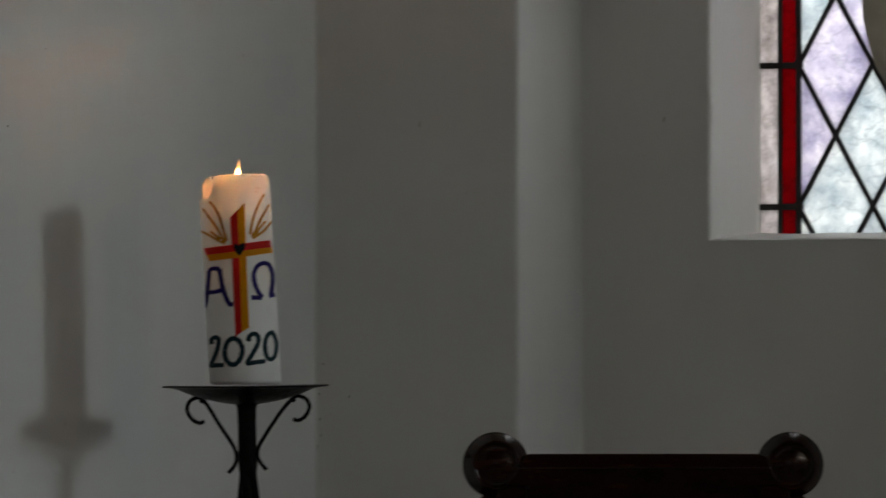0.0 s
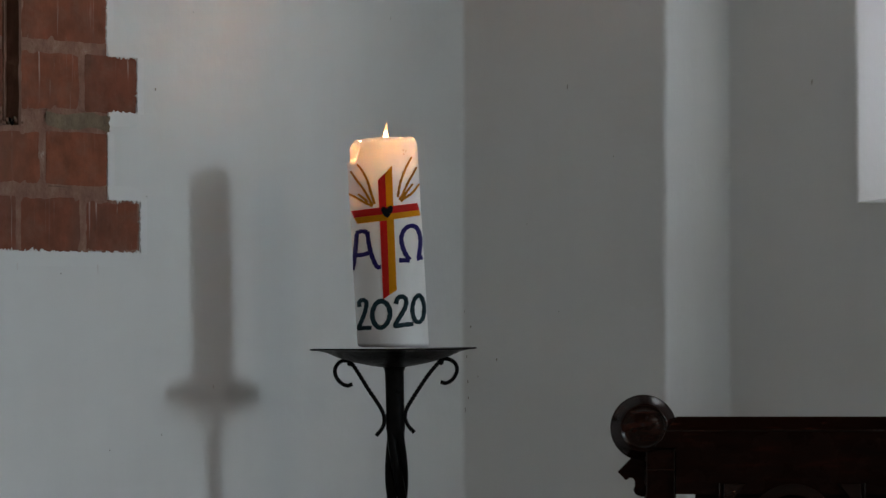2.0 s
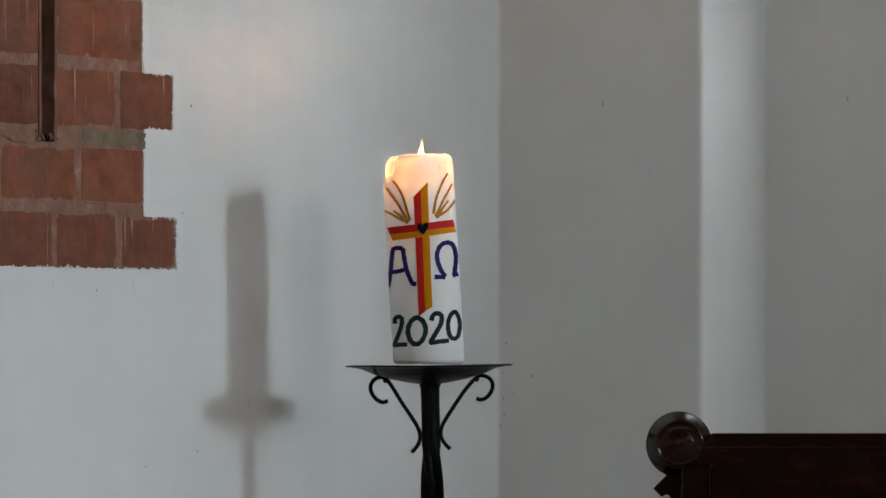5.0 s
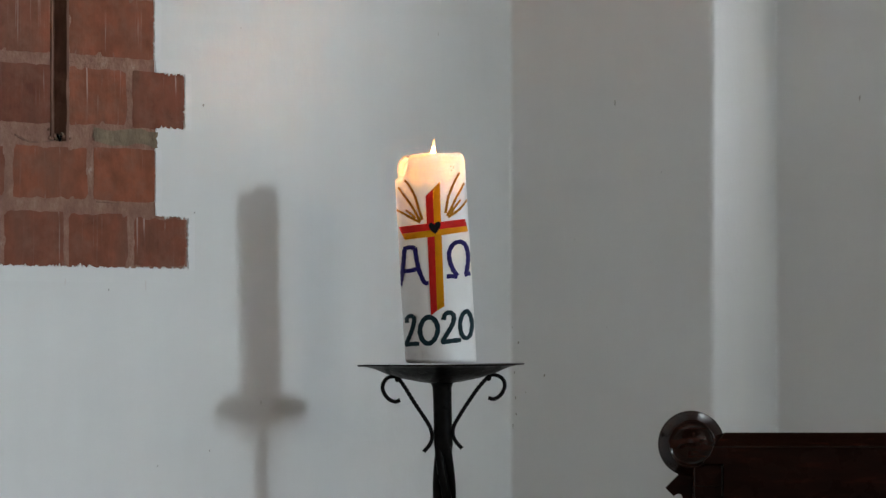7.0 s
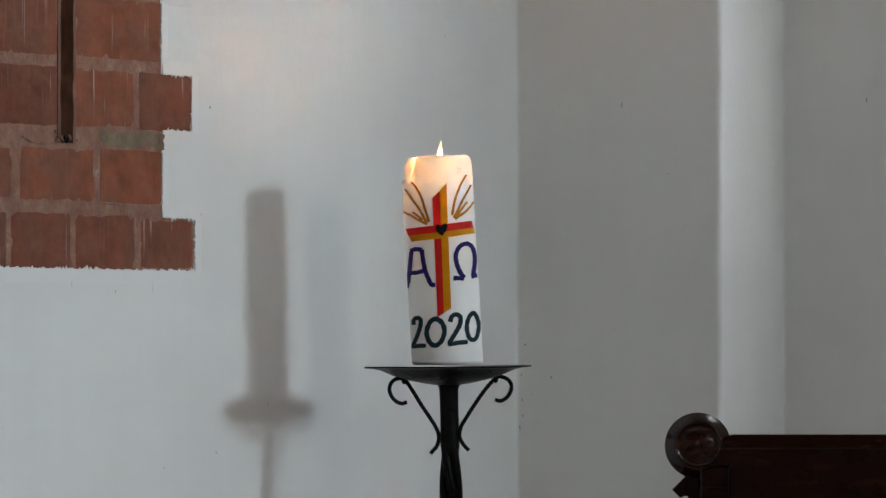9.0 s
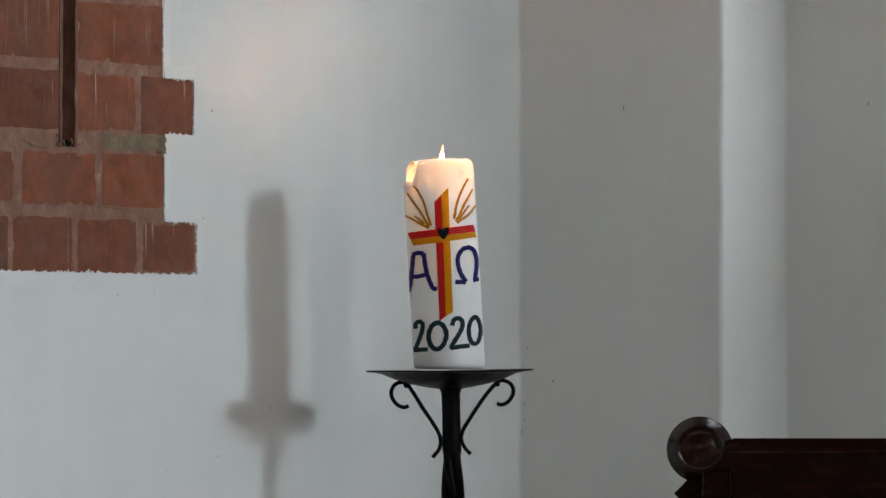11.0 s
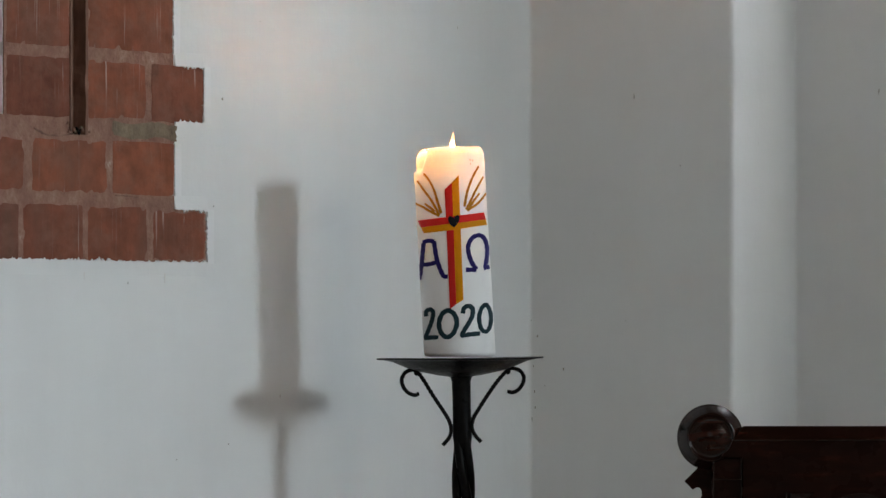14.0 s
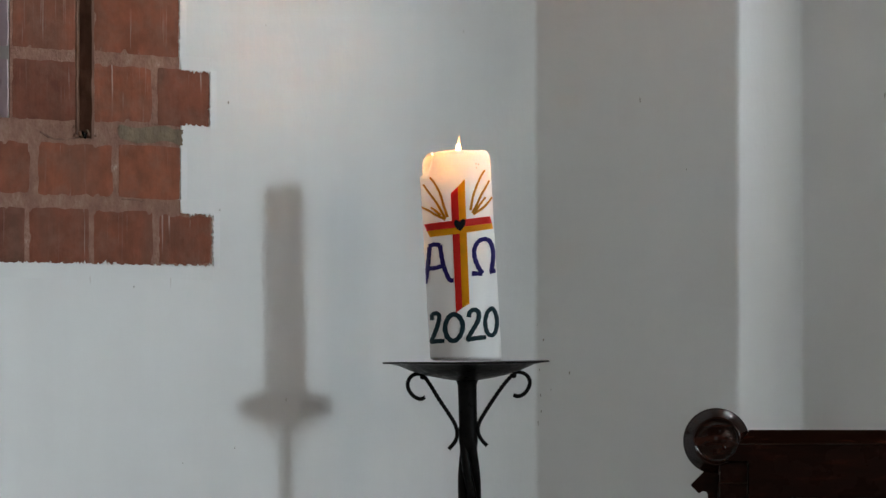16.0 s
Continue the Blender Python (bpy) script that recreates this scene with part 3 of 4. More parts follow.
course_z = [(1.3740, 1.4500), (1.4680, 1.5410), (1.5700, 1.6500), (1.6660, 1.7480)]
while course_z[-1][1] < 2.7:
    a = course_z[-1][1] + 0.0170
    course_z.append((a, a + 0.080))
paint_lines = []
for i, (z0, z1) in enumerate(course_z):
    if i == 0:
        spans = [(-0.86, -0.736), (-0.728, -0.606), (-0.598, -0.4595), (-0.4515, -0.3085), (-0.3005, -0.1525), (-0.1445, -0.0055)]
    elif i == 1:
        spans = [(-0.90, -0.755), (-0.747, -0.595), (-0.587, -0.445), (-0.431, -0.249), (-0.2395, -0.0870)]
    elif i % 2 == 0:
        spans = [(-0.4905, -0.3400), (-0.2985, -0.1540), (-0.1455, -0.0140)]
    else:
        spans = [(-0.4905, -0.3385), (-0.2985, -0.0900)]
    for s0, s1 in spans:
        lay(s0, s1, z0, z1)
    right = spans[-1][1]
    top = course_z[i + 1][0] if i + 1 < len(course_z) else z1
    paint_lines += [((right, z0), (right, z1), 1)]
    bm = bmesh.new()
    left = spans[0][0]
    if i < 2:
        box(bm, (left, -0.0009, z0 - 0.001), (right - 0.004, 0.01, z1 - 0.002))
        if i == 0:
            box(bm, (left, -0.0009, z1 - 0.002), (-0.0875, 0.01, top))
        else:
            box(bm, (left, -0.0009, z1 - 0.002), (GR0, 0.01, top))
            box(bm, (GR0, -0.0009, z1 - 0.002), (GR1, 0.01, GRZ))
            box(bm, (GR1, -0.0009, z1 - 0.002), (-0.0875, 0.01, top))
    else:
        box(bm, (GR1 + 0.001, -0.0009, z0 - 0.001), (min(right, -0.088) - 0.002, 0.01, top))
        box(bm, (OPEN - 0.0012, -0.0009, z0 - 0.001), (GR0 - 0.001, 0.01, top))
        if i % 2 == 0:
            box(bm, (-0.090, -0.0008, z0 + 0.002), (right - 0.006, 0.01, z1 - 0.002))
    part("mortar", bm, MORTAR, jamb, "pale brown lime mortar")

# brick lining of the groove
bm = bmesh.new()
box(bm, (GR0, 0.018, GRZ), (GR1, 0.062, 2.75))
for edge, way in ((GR0, 1), (GR1, -1)):
    rows = []
    for i in range(121):
        z = GRZ + i * 0.010
        w = 0.0026 + 0.0026 * noise.noise(Vector((edge * 40, 0, z * 30))) + rng.uniform(-0.0006, 0.0006)
        rows.append([bm.verts.new((x, y, z)) for x, y in ((edge - way * 0.0018, -0.0030), (edge + way * w, -0.0022), (edge + way * 0.003, 0.030), (edge - way * 0.0018, 0.030))])
    for a, c in zip(rows, rows[1:]):
        for k in range(4):
            bm.faces.new((a[k], a[(k + 1) % 4], c[(k + 1) % 4], c[k]))
    bm.faces.new(rows[0])
    bm.faces.new(rows[-1])
part("groove_lining", bm, GROOVE_BROWN, jamb, "dark brick groove in the jamb")

# dried reddish drips under the lowest course
for s0, length, w in ((-0.305, 0.022, 0.0040), (-0.11, 0.026, 0.0030)):
    bm = bmesh.new()
    plate(bm, [(s0 - w / 2, 1.371), (s0 + w / 2, 1.371), (s0 + w / 3, 1.371 - length * 0.6), (s0, 1.371 - length), (s0 - w / 3, 1.371 - length * 0.6)], -0.0006, 0.002)
    part("dried_drip", bm, DRIP, jamb, "faint reddish drip on the plaster")

# a smear of grey repair mortar and the black crumbs at the foot of the groove
bm = bmesh.new()
bmesh.ops.create_grid(bm, x_segments=14, y_segments=5, size=0.5)
for vt in bm.verts:
    x, z = vt.co.x, vt.co.y
    vt.co = (-0.163 + x * 0.155 + rng.uniform(-0.002, 0.002), -0.0030 - 0.0010 * math.cos(3 * x) + rng.uniform(-0.0006, 0.0006), 1.5560 + z * 0.021 + rng.uniform(-0.0014, 0.0014) + 0.002 * math.sin(9 * x))
part("mortar_smear", bm, GREYMORTAR, jamb, "grey repair mortar in the joint", True)
for k in range(26):
    bm = bmesh.new()
    bmesh.ops.create_icosphere(bm, subdivisions=1, radius=rng.uniform(0.0018, 0.0042))
    for vt in bm.verts:
        vt.co = vt.co * rng.uniform(0.6, 1.3)
    ob = part("crumb", bm, (GROOVE_BROWN, GREYMORTAR, GROOVE_BROWN, IRON)[k % 4], jamb)
    ob.location = (-0.322 + rng.gauss(0, 0.010), -0.0025 + rng.uniform(0, 0.006), 1.5495 + abs(rng.gauss(0, 0.0045)))


def crack(pts, w):
    """An open crack along a joint: a dark sliver with a torn outline."""
    bm = bmesh.new()
    line = smooth_path([(x, z, 0) for x, z in pts], 6)
    up = [(p.x, p.y + w * rng.uniform(0.2, 0.7)) for p in line]
    dn = [(p.x, p.y - w * rng.uniform(0.2, 0.7)) for p in line]
    plate(bm, dn + up[::-1], -0.0026, 0.001)
    part("open_joint", bm, GROOVE_BROWN, jamb, "dark open crack in the joint")


crack([(-0.425, 1.553), (-0.40, 1.5455), (-0.37, 1.5440), (-0.335, 1.5475)], 0.0022)
crack([(-0.232, 1.4655), (-0.205, 1.4650), (-0.178, 1.4635)], 0.0016)


def ragged(p0, p1, side, name):
    """Plaster and paint lapping over a brick's edge with a torn outline; side shifts it to the wall."""
    bm = bmesh.new()
    p0, p1 = Vector(p0), Vector(p1)
    d = (p1 - p0)
    nrm = Vector((d.y, -d.x)).normalized() * side
    k = max(6, int(d.length / 0.0025))
    lap = []
    for i in range(k + 1):
        p = p0 + d * i / k
        lap.append(tuple(p - nrm * (0.0010 + max(0.0, rng.gauss(0.0002, 0.0018)))))
    plate(bm, [tuple(p0 + nrm * 0.022)] + lap + [tuple(p1 + nrm * 0.022)], -0.0028, 0.001)
    for vt in bm.verts:
        if vt.co.y < 0 and (Vector((vt.co.x, vt.co.z)) - p0).dot(nrm) > 0.01:
            vt.co.y = 0.0004       # feathered out on the wall
    return part(name, bm, PLASTER, jamb, "torn white paint edge")


for i, (p0, p1, side) in enumerate(paint_lines):
    ragged(p0, p1, 1, "paint_edge")
    if i % 2 == 0:
        z0, z1 = p0[1], p1[1]
        ragged((p0[0], z1), (-0.0865, z1), 1, "paint_edge")
        if i > 0:
            ragged((-0.0865, z0), (p0[0], z0), 1, "paint_edge")
ragged((-0.86, course_z[0][0]), (-0.0055, course_z[0][0]), 1, "paint_edge")

# jamb's inner return: limewashed bricks facing the window, its light put in their tint
back_turn = empty("jamb_return", Matrix.Translation((*on_wall(OPEN), 0)) @ Matrix.Rotation(radians(TURN - 90), 4, 'Z'), "limewashed brick return of the window jamb, lilac window light in its tint", "brickwork", kind="structure")
for i, (z0, z1) in enumerate(course_z[2:]):
    for s0, s1 in ([(-0.108, 0.0002), (-0.225, -0.116)] if i % 2 else [(-0.058, 0.0002), (-0.165, -0.066)]):
        lay(s0, s1, z0, z1, 0.004, WASHED_LIT, back_turn)
bm = bmesh.new()
box(bm, (-0.235, -0.0014, 1.553), (-0.0005, 0.008, 2.74))
part("mortar", bm, DRIP, back_turn, "pale limewashed mortar")
wm2 = Matrix.Translation((*on_wall(-1.15, 0.24), 1.555)) @ WALLTURN
window_2 = leaded_window("window_2", wm2, 0.6565, 1.345, 0.06, "leaded window of pale lilac diamond panes beside the brick jamb")


# small chips and scratches in the plaster
def chip(wall, m, w, h):
    bm = bmesh.new()
    k = 9
    pts = []
    for i in range(k):
        a = 2 * math.pi * i / k
        r = rng.uniform(0.7, 1.2)
        pts.append((w / 2 * r * math.cos(a), h / 2 * r * math.sin(a)))
    plate(bm, [(x * 0.62, z * 0.7) for x, z in pts], -0.0005, 0.004)
    ob = part("plaster_chip", bm, STONE, wall)
    ob.matrix_basis = m


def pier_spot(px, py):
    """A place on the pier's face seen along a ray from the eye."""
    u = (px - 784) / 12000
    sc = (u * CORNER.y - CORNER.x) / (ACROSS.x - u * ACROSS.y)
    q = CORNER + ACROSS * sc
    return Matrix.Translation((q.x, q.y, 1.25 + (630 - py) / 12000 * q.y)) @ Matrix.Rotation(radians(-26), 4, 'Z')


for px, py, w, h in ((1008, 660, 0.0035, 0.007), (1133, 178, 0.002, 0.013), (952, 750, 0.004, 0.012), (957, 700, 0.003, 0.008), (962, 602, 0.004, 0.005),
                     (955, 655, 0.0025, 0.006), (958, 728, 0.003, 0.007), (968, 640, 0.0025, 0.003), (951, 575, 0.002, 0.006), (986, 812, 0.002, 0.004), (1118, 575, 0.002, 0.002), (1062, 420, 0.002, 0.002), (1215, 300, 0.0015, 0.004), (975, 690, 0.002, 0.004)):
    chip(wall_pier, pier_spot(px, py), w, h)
for s0, z, w, h in ((0.034, 1.607, 0.006, 0.006), (0.012, 1.455, 0.004, 0.003), (-0.20, 1.345, 0.003, 0.005), (0.05, 1.120, 0.003, 0.004),
                    (-0.08, 1.100, 0.003, 0.003), (0.62, 1.31, 0.003, 0.003), (0.13, 1.72, 0.003, 0.002)):
    q = on_wall(s0)
    chip(wall_oblique, Matrix.Translation((q[0], q[1], z)) @ WALLTURN, w, h)


# ---- candle stand ----
PX, PY = 0.0325, 9.5238
stand = empty("candle_stand", Matrix.Translation((PX, PY, 0)), "tall black wrought iron candle stand with scroll arms", "candle stand")


def shaft(z):
    """The shaft stands a little out of plumb."""
    return 0.0012 + (1.22 - z) * 0.022


bm = bmesh.new()
lathe(bm, [(0.004, 1.2150), (0.015, 1.2165), (0.030, 1.2185), (0.055, 1.2235), (0.078, 1.2305), (0.094, 1.2375), (0.108, 1.2405), (0.1168, 1.2408),
           (0.1176, 1.2418), (0.1168, 1.2428), (0.106, 1.2428), (0.092, 1.2418), (0.060, 1.2418), (0.02, 1.2418)], 72)
for vt in bm.verts:
    a = math.atan2(vt.co.y, vt.co.x)
    r = math.hypot(vt.co.x, vt.co.y)
    vt.co.z += 0.0009 * (r / 0.117) ** 3 * math.sin(2 * a + 0.6)
bmesh.ops.rotate(bm, verts=list(bm.verts), cent=(0, 0, 1.2418), matrix=Matrix.Rotation(radians(-0.7), 3, 'Y'))
bmesh.ops.translate(bm, verts=list(bm.verts), vec=(0, 0, -0.0012))
part("drip_plate", bm, IRON, stand, "shallow black iron drip dish", True)
bm = bmesh.new()
lathe(bm, [(0.022, 1.2185), (0.0155, 1.2150), (0.0134, 1.2090), (0.0130, 1.19), (0.0130, 1.152), (0.0136, 1.146), (0.0134, 1.129), (0.0110, 1.115), (0.0060, 1.107)], 32)
for vt in bm.verts:
    vt.co.x += shaft(vt.co.z)
part("stem", bm, IRON, stand, "", True)
# twisted lower shaft of four bars
for q in range(4):
    pts = []
    for i in range(90):
        z = 1.140 - i * 0.011
        if z < 0.09:
            break
        a = q * math.pi / 2 + 0.35 + i * 0.20
        rr = 0.0068 + 0.0036 * min(1, i / 8)
        pts.append(Vector((shaft(z) + rr * math.cos(a), rr * math.sin(a), z)))
    bm = bmesh.new()
    rod(bm, pts, 0.0066, 12)
    part("twisted_bar", bm, IRON, stand, "", True)
# scroll arms, twisted square bar
C3 = 1 / (2.72 * 1260)
left_arm = [(262, 333), (238, 341), (208, 328), (185, 300), (178, 268), (190, 238), (215, 222), (250, 226), (285, 272), (330, 345), (375, 412), (405, 462), (416, 505), (406, 545), (376, 582)]
right_arm = [(686, 322), (712, 328), (742, 312), (762, 280), (764, 250), (748, 225), (716, 212), (688, 220), (640, 272), (595, 335), (550, 405), (522, 455), (516, 498), (532, 535), (560, 566)]
for arm in (left_arm, right_arm):
    pts = [Vector(((x - 459) * C3, -0.006, 1.25 + (49 - y / 2.72) / 1260)) for x, y in arm]
    pts = smooth_path(pts, 30)
    bm = bmesh.new()
    rod(bm, pts, 0.0028, 8, 0.42, 2)
    part("scroll_arm", bm, IRON, stand, "twisted iron scroll arm", True)
    x, y = arm[7]
    bm = bmesh.new()
    bmesh.ops.create_icosphere(bm, subdivisions=2, radius=0.0042)
    ob = part("rivet", bm, IRON, stand, "", True)
    ob.location = ((x - 459) * C3, -0.005, 1.25 + (46 - y / 2.72) / 1260)
bm = bmesh.new()
lathe(bm, [(0.155, 0.0), (0.155, 0.008), (0.14, 0.014), (0.05, 0.03), (0.02, 0.06), (0.017, 0.10)], 48, (shaft(0.05), 0))
part("foot", bm, IRON, stand, "", True)

# ---- candle ----
RAD = 0.0500
HIGH = 0.2935
LEAN = radians(-3.3)
candle = empty("easter_candle", Matrix.Translation((PX, PY, 1.2432)) @ Matrix.Rotation(LEAN, 4, 'Y'), "burning ivory wax candle painted with a red and yellow cross", "candle")
bm = bmesh.new()
segs = 144
prof = [(0.010, 0.0006), (0.044, 0.0), (0.0492, 0.0022)] + [(RAD, 0.006 + i * 0.0125) for i in range(21)] + \
       [(RAD, 0.2612), (RAD, 0.2636), (RAD, 0.2680), (RAD, 0.2720), (0.0499, 0.2760), (0.0497, 0.2800), (0.0491, 0.2850), (0.0478, 0.2888), (0.0460, 0.2915), (0.0436, 0.2932), (0.0405, 0.2940), (0.0385, 0.2934)]


def melted(deg, h):
    """How far the rim has melted away at this place: the gap is wider towards the top."""
    edge = 231 - 13 * max(0.0, 1 - (h - 0.2612) / 0.022)
    if not 150 < deg < edge or h < 0.2612:
        return 0.0
    return min(1.0, (edge - deg) / 3) * min(1.0, (h - 0.2612) / 0.0024)


rings = []
for r, h in prof:
    ring = []
    for i in range(segs):
        a = 2 * math.pi * i / segs
        gap = melted(360 * i / segs, h)
        rr = r - 0.0042 * gap
        hh = h - 0.0035 * gap * max(0.0, (h - 0.27) / 0.024)
        if h > 0.262:
            hh += 0.0006 * math.sin(3 * a + 0.5) * (h - 0.262) / 0.03
        elif 0.235 < h:
            turn = math.atan2(math.sin(a - radians(203)), math.cos(a - radians(203)))
            rr *= 1 + 0.016 * math.exp(-(turn / 0.34) ** 4) * (h - 0.235) / 0.027
        rr *= 1 + 0.003 * math.sin(2 * a + h * 20)
        # cut level at the foot, so that it stands flat on the dish
        hh += rr * math.cos(a) * math.tan(LEAN) * max(0.0, 1 - h / 0.03)
        ring.append(bm.verts.new((rr * math.cos(a), rr * math.sin(a), hh)))
    rings.append(ring)
for k2, (a, c) in enumerate(zip(rings, rings[1:])):
    mid = (prof[k2][1] + prof[k2 + 1][1]) / 2
    for i in range(segs):
        j = (i + 1) % segs
        f = bm.faces.new((a[i], a[j], c[j], c[i]))
        if melted(360 * (i + 0.5) / segs, mid) > 0.5 or mid > 0.2925:
            f.material_index = 1
bm.faces.new(rings[0][::-1])
wax = part("wax_body", bm, WAX, candle, "ivory wax, melted thin at one side of the rim", True)
wax.data.materials.append(THINWAX)
# unseen floor of the hollow, set deep to let the flame's glow fade down
bm = bmesh.new()
lathe(bm, [(0.0497, 0.120), (0.0497, 0.1260), (0.046, 0.1400), (0.03, 0.1600), (0.004, 0.1700)], 64)
part("wax_pool", bm, POOL, candle, "unseen wax floor deep in the hollow, so the glow fades downward", True)
bm = bmesh.new()
rod(bm, smooth_path([(0.003, 0, 0.1690), (0.004, 0, 0.2300), (0.0045, 0, 0.2620), (0.0034, 0, 0.2655), (0.0044, 0, 0.2685)], 4), 0.0012, 8)
part("wick", bm, BLACK, candle, "charred wick", True)


def flame_shape(scale):
    """A pointed flame whose tip is blown a little to one side."""
    bm = bmesh.new()
    lathe(bm, [(0.0006, 0.2630), (0.0034 * scale, 0.2670), (0.0047 * scale, 0.2785), (0.0048 * scale, 0.2840), (0.0043 * scale, 0.2900), (0.0033 * scale, 0.2970),
               (0.0019 * scale, 0.3045), (0.0008 * scale, 0.3110), (0.0002, 0.3160)], 20)
    for vt in bm.verts:
        u = max(0.0, (vt.co.z - 0.271) / 0.045)
        vt.co.x += 0.0040 + 0.0048 * u ** 1.6
        if scale > 1:
            vt.co.z += 0.002 * u
    return bm


part("flame", flame_shape(1.0), FLAME, candle, "small yellow candle flame", True)
part("flame_halo", flame_shape(1.7), HALO, candle, "faint orange glowing shell for the halo round the flame", True)


# painted wax ornaments laid on the candle's round front
def on_candle(x, y, lift):
    """A drawing place (units of 1/1260 m, y down, foot of the candle at 808, 632) on the wax."""
    axis = 808 + (y - 632) * 0.0577
    u = max(-0.985, min(0.985, (x - axis) / 63.0))
    a = math.asin(u)
    r = RAD * 1.0035 + lift
    return Vector((r * math.sin(a), -r * math.cos(a), (632 - y) / 1260))


def applique(name, outline, mat, label, lift=0.0008):
    """A sheet between two drawn edges (left line, right line), following the round wax."""
    lo, hi = outline
    bm = bmesh.new()
    top = []
    m, k = 24, 8
    lo, hi = smooth_line(lo, m), smooth_line(hi, m)
    for a, c in zip(lo, hi):
        top.append([bm.verts.new(on_candle(a[0] + (c[0] - a[0]) * i / k, a[1] + (c[1] - a[1]) * i / k, lift)) for i in range(k + 1)])
    for i in range(m):
        for j in range(k):
            bm.faces.new((top[i][j], top[i][j + 1], top[i + 1][j + 1], top[i + 1][j]))
    bmesh.ops.solidify(bm, geom=list(bm.faces), thickness=0.0005)
    return part(name, bm, mat, candle, label, True)


def smooth_line(pts, m):
    pts = [Vector(p) for p in pts]
    d = [0.0]
    for a, c in zip(pts, pts[1:]):
        d.append(d[-1] + (c - a).length)
    out = []
    for i in range(m + 1):
        t = d[-1] * i / m
        k = max(j for j in range(len(d)) if d[j] <= t + 1e-9)
        k = min(k, len(pts) - 2)
        f = (t - d[k]) / max(1e-9, d[k + 1] - d[k])
        out.append(pts[k].lerp(pts[k + 1], f))
    return out


def stroke(name, lines, w, mat, label, lift=0.0008, taper=0.0):
    """Brush lines of a drawn letter or ray on the wax."""
    bm = bmesh.new()
    for pts in lines:
        p = smooth_path([(x, y, 0) for x, y in pts], 7)
        top = []
        for i, q in enumerate(p):
            d = (p[min(i + 1, len(p) - 1)] - p[max(i - 1, 0)]).normalized()
            nr = Vector((-d.y, d.x, 0))
            ww = w / 2 * (1 - taper * (1 - i / (len(p) - 1))) * (1 + 0.08 * math.sin(i * 1.3))
            top.append([bm.verts.new(on_candle(*(q + nr * (ww * f)).xy, lift * (1 - 0.3 * abs(f)))) for f in (-1, -0.5, 0, 0.5, 1)])
        for i in range(len(top) - 1):
            for j in range(4):
                bm.faces.new((top[i][j], top[i][j + 1], top[i + 1][j + 1], top[i + 1][j]))
    bmesh.ops.solidify(bm, geom=list(bm.faces), thickness=0.0005)
    return part(name, bm, mat, candle, label, True)


applique("cross_upright", ([(780.7, 336.7), (784, 410), (790.2, 547)], [(793, 325), (796.4, 407), (801, 539)]), RED, "red half of the cross upright")
applique("cross_upright", ([(793, 325), (796.4, 407), (801, 539)], [(805, 312.5), (808.5, 407), (813.5, 532)]), YELLOW, "yellow half of the cross upright")
applique("cross_arm", ([(735, 387.5), (792, 384.5), (848.5, 380)], [(740, 400), (796, 397), (852, 392.5)]), RED, "red half of the cross arm", 0.0014)
applique("cross_arm", ([(740, 400), (796, 397), (852, 392.5)], [(745.5, 411), (800, 408), (854, 402)]), YELLOW, "yellow half of the cross arm", 0.0014)
applique("heart", ([(786.5, 388), (788.5, 383.5), (792, 384), (796, 387.5), (799.5, 383.5), (803.5, 382.5), (806.5, 386)],
                   [(786.5, 388.5), (788, 394), (792, 400), (797.5, 404), (801, 400), (805.5, 393), (806.5, 387)]), BLACK, "black heart on the crossing", 0.0022)
RAYS = [[(744, 306), (752, 316), (761.7, 335), (768, 356), (775, 378)], [(732.7, 317.3), (743, 333), (755, 350), (764, 366), (770.7, 379.5)],
        [(727.5, 355.5), (742, 364), (757, 374), (771.7, 381.7)], [(746, 358.7), (755, 366), (763.3, 374)],
        [(840, 298.3), (831, 314), (821.7, 336.7), (818, 352), (815.3, 368.3)], [(848.3, 316.7), (841, 330), (833.3, 343.3), (826, 359), (818.3, 373.3)],
        [(841.7, 346), (833, 357), (823.3, 371)], [(853.3, 346), (845, 357), (836.7, 365), (820, 375.5)]]
for line in RAYS:
    stroke("ray", [line], 4.8, GOLD, "golden painted ray", 0.0007, 0.35)
for x, y in ((824.5, 285), (829, 286.5), (825.5, 292)):
    stroke("wax_mark", [[(x, y), (x + 0.6, y + 1.4), (x + 0.8, y + 2.8)]], 1.3, SPECK, "tiny brownish speck in the wax", 0.0004)
stroke("letter_a", [[(736, 491.7), (739, 478), (741, 460), (743, 440), (744, 427.5)], [(742.5, 427), (752, 424.5), (762.5, 426.5)],
                    [(762, 426), (765, 447), (769, 465), (775.5, 482), (780, 489), (786, 489.5)], [(741, 465.5), (753, 466), (767, 463)]], 7.6, BLUE, "blue painted capital letter A")
stroke("letter_omega", [[(817.5, 479.5), (836, 480.5)], [(836, 480), (828, 467), (822.8, 452), (822, 437), (829, 423.8), (841, 420), (850, 426), (854.6, 441), (854.6, 457), (851.5, 477)], [(848.5, 478), (859, 476)]], 7.8, BLUE, "blue painted capital letter omega")
stroke("numeral", [[(748.5, 557.5), (748.5, 549), (754.5, 545.5), (760.5, 550), (759.5, 562), (755, 576), (750.5, 587), (748, 595), (758, 594.8), (770, 595.5)]], 7.6, TEAL, "dark teal painted numeral 2")
stroke("numeral", [[(785.5, 549), (776.5, 555), (771, 571), (775, 588), (785.5, 596), (796.5, 589), (802, 572), (797, 556), (785.5, 549), (777, 554.5)]], 8.4, TEAL, "dark teal painted numeral 0")
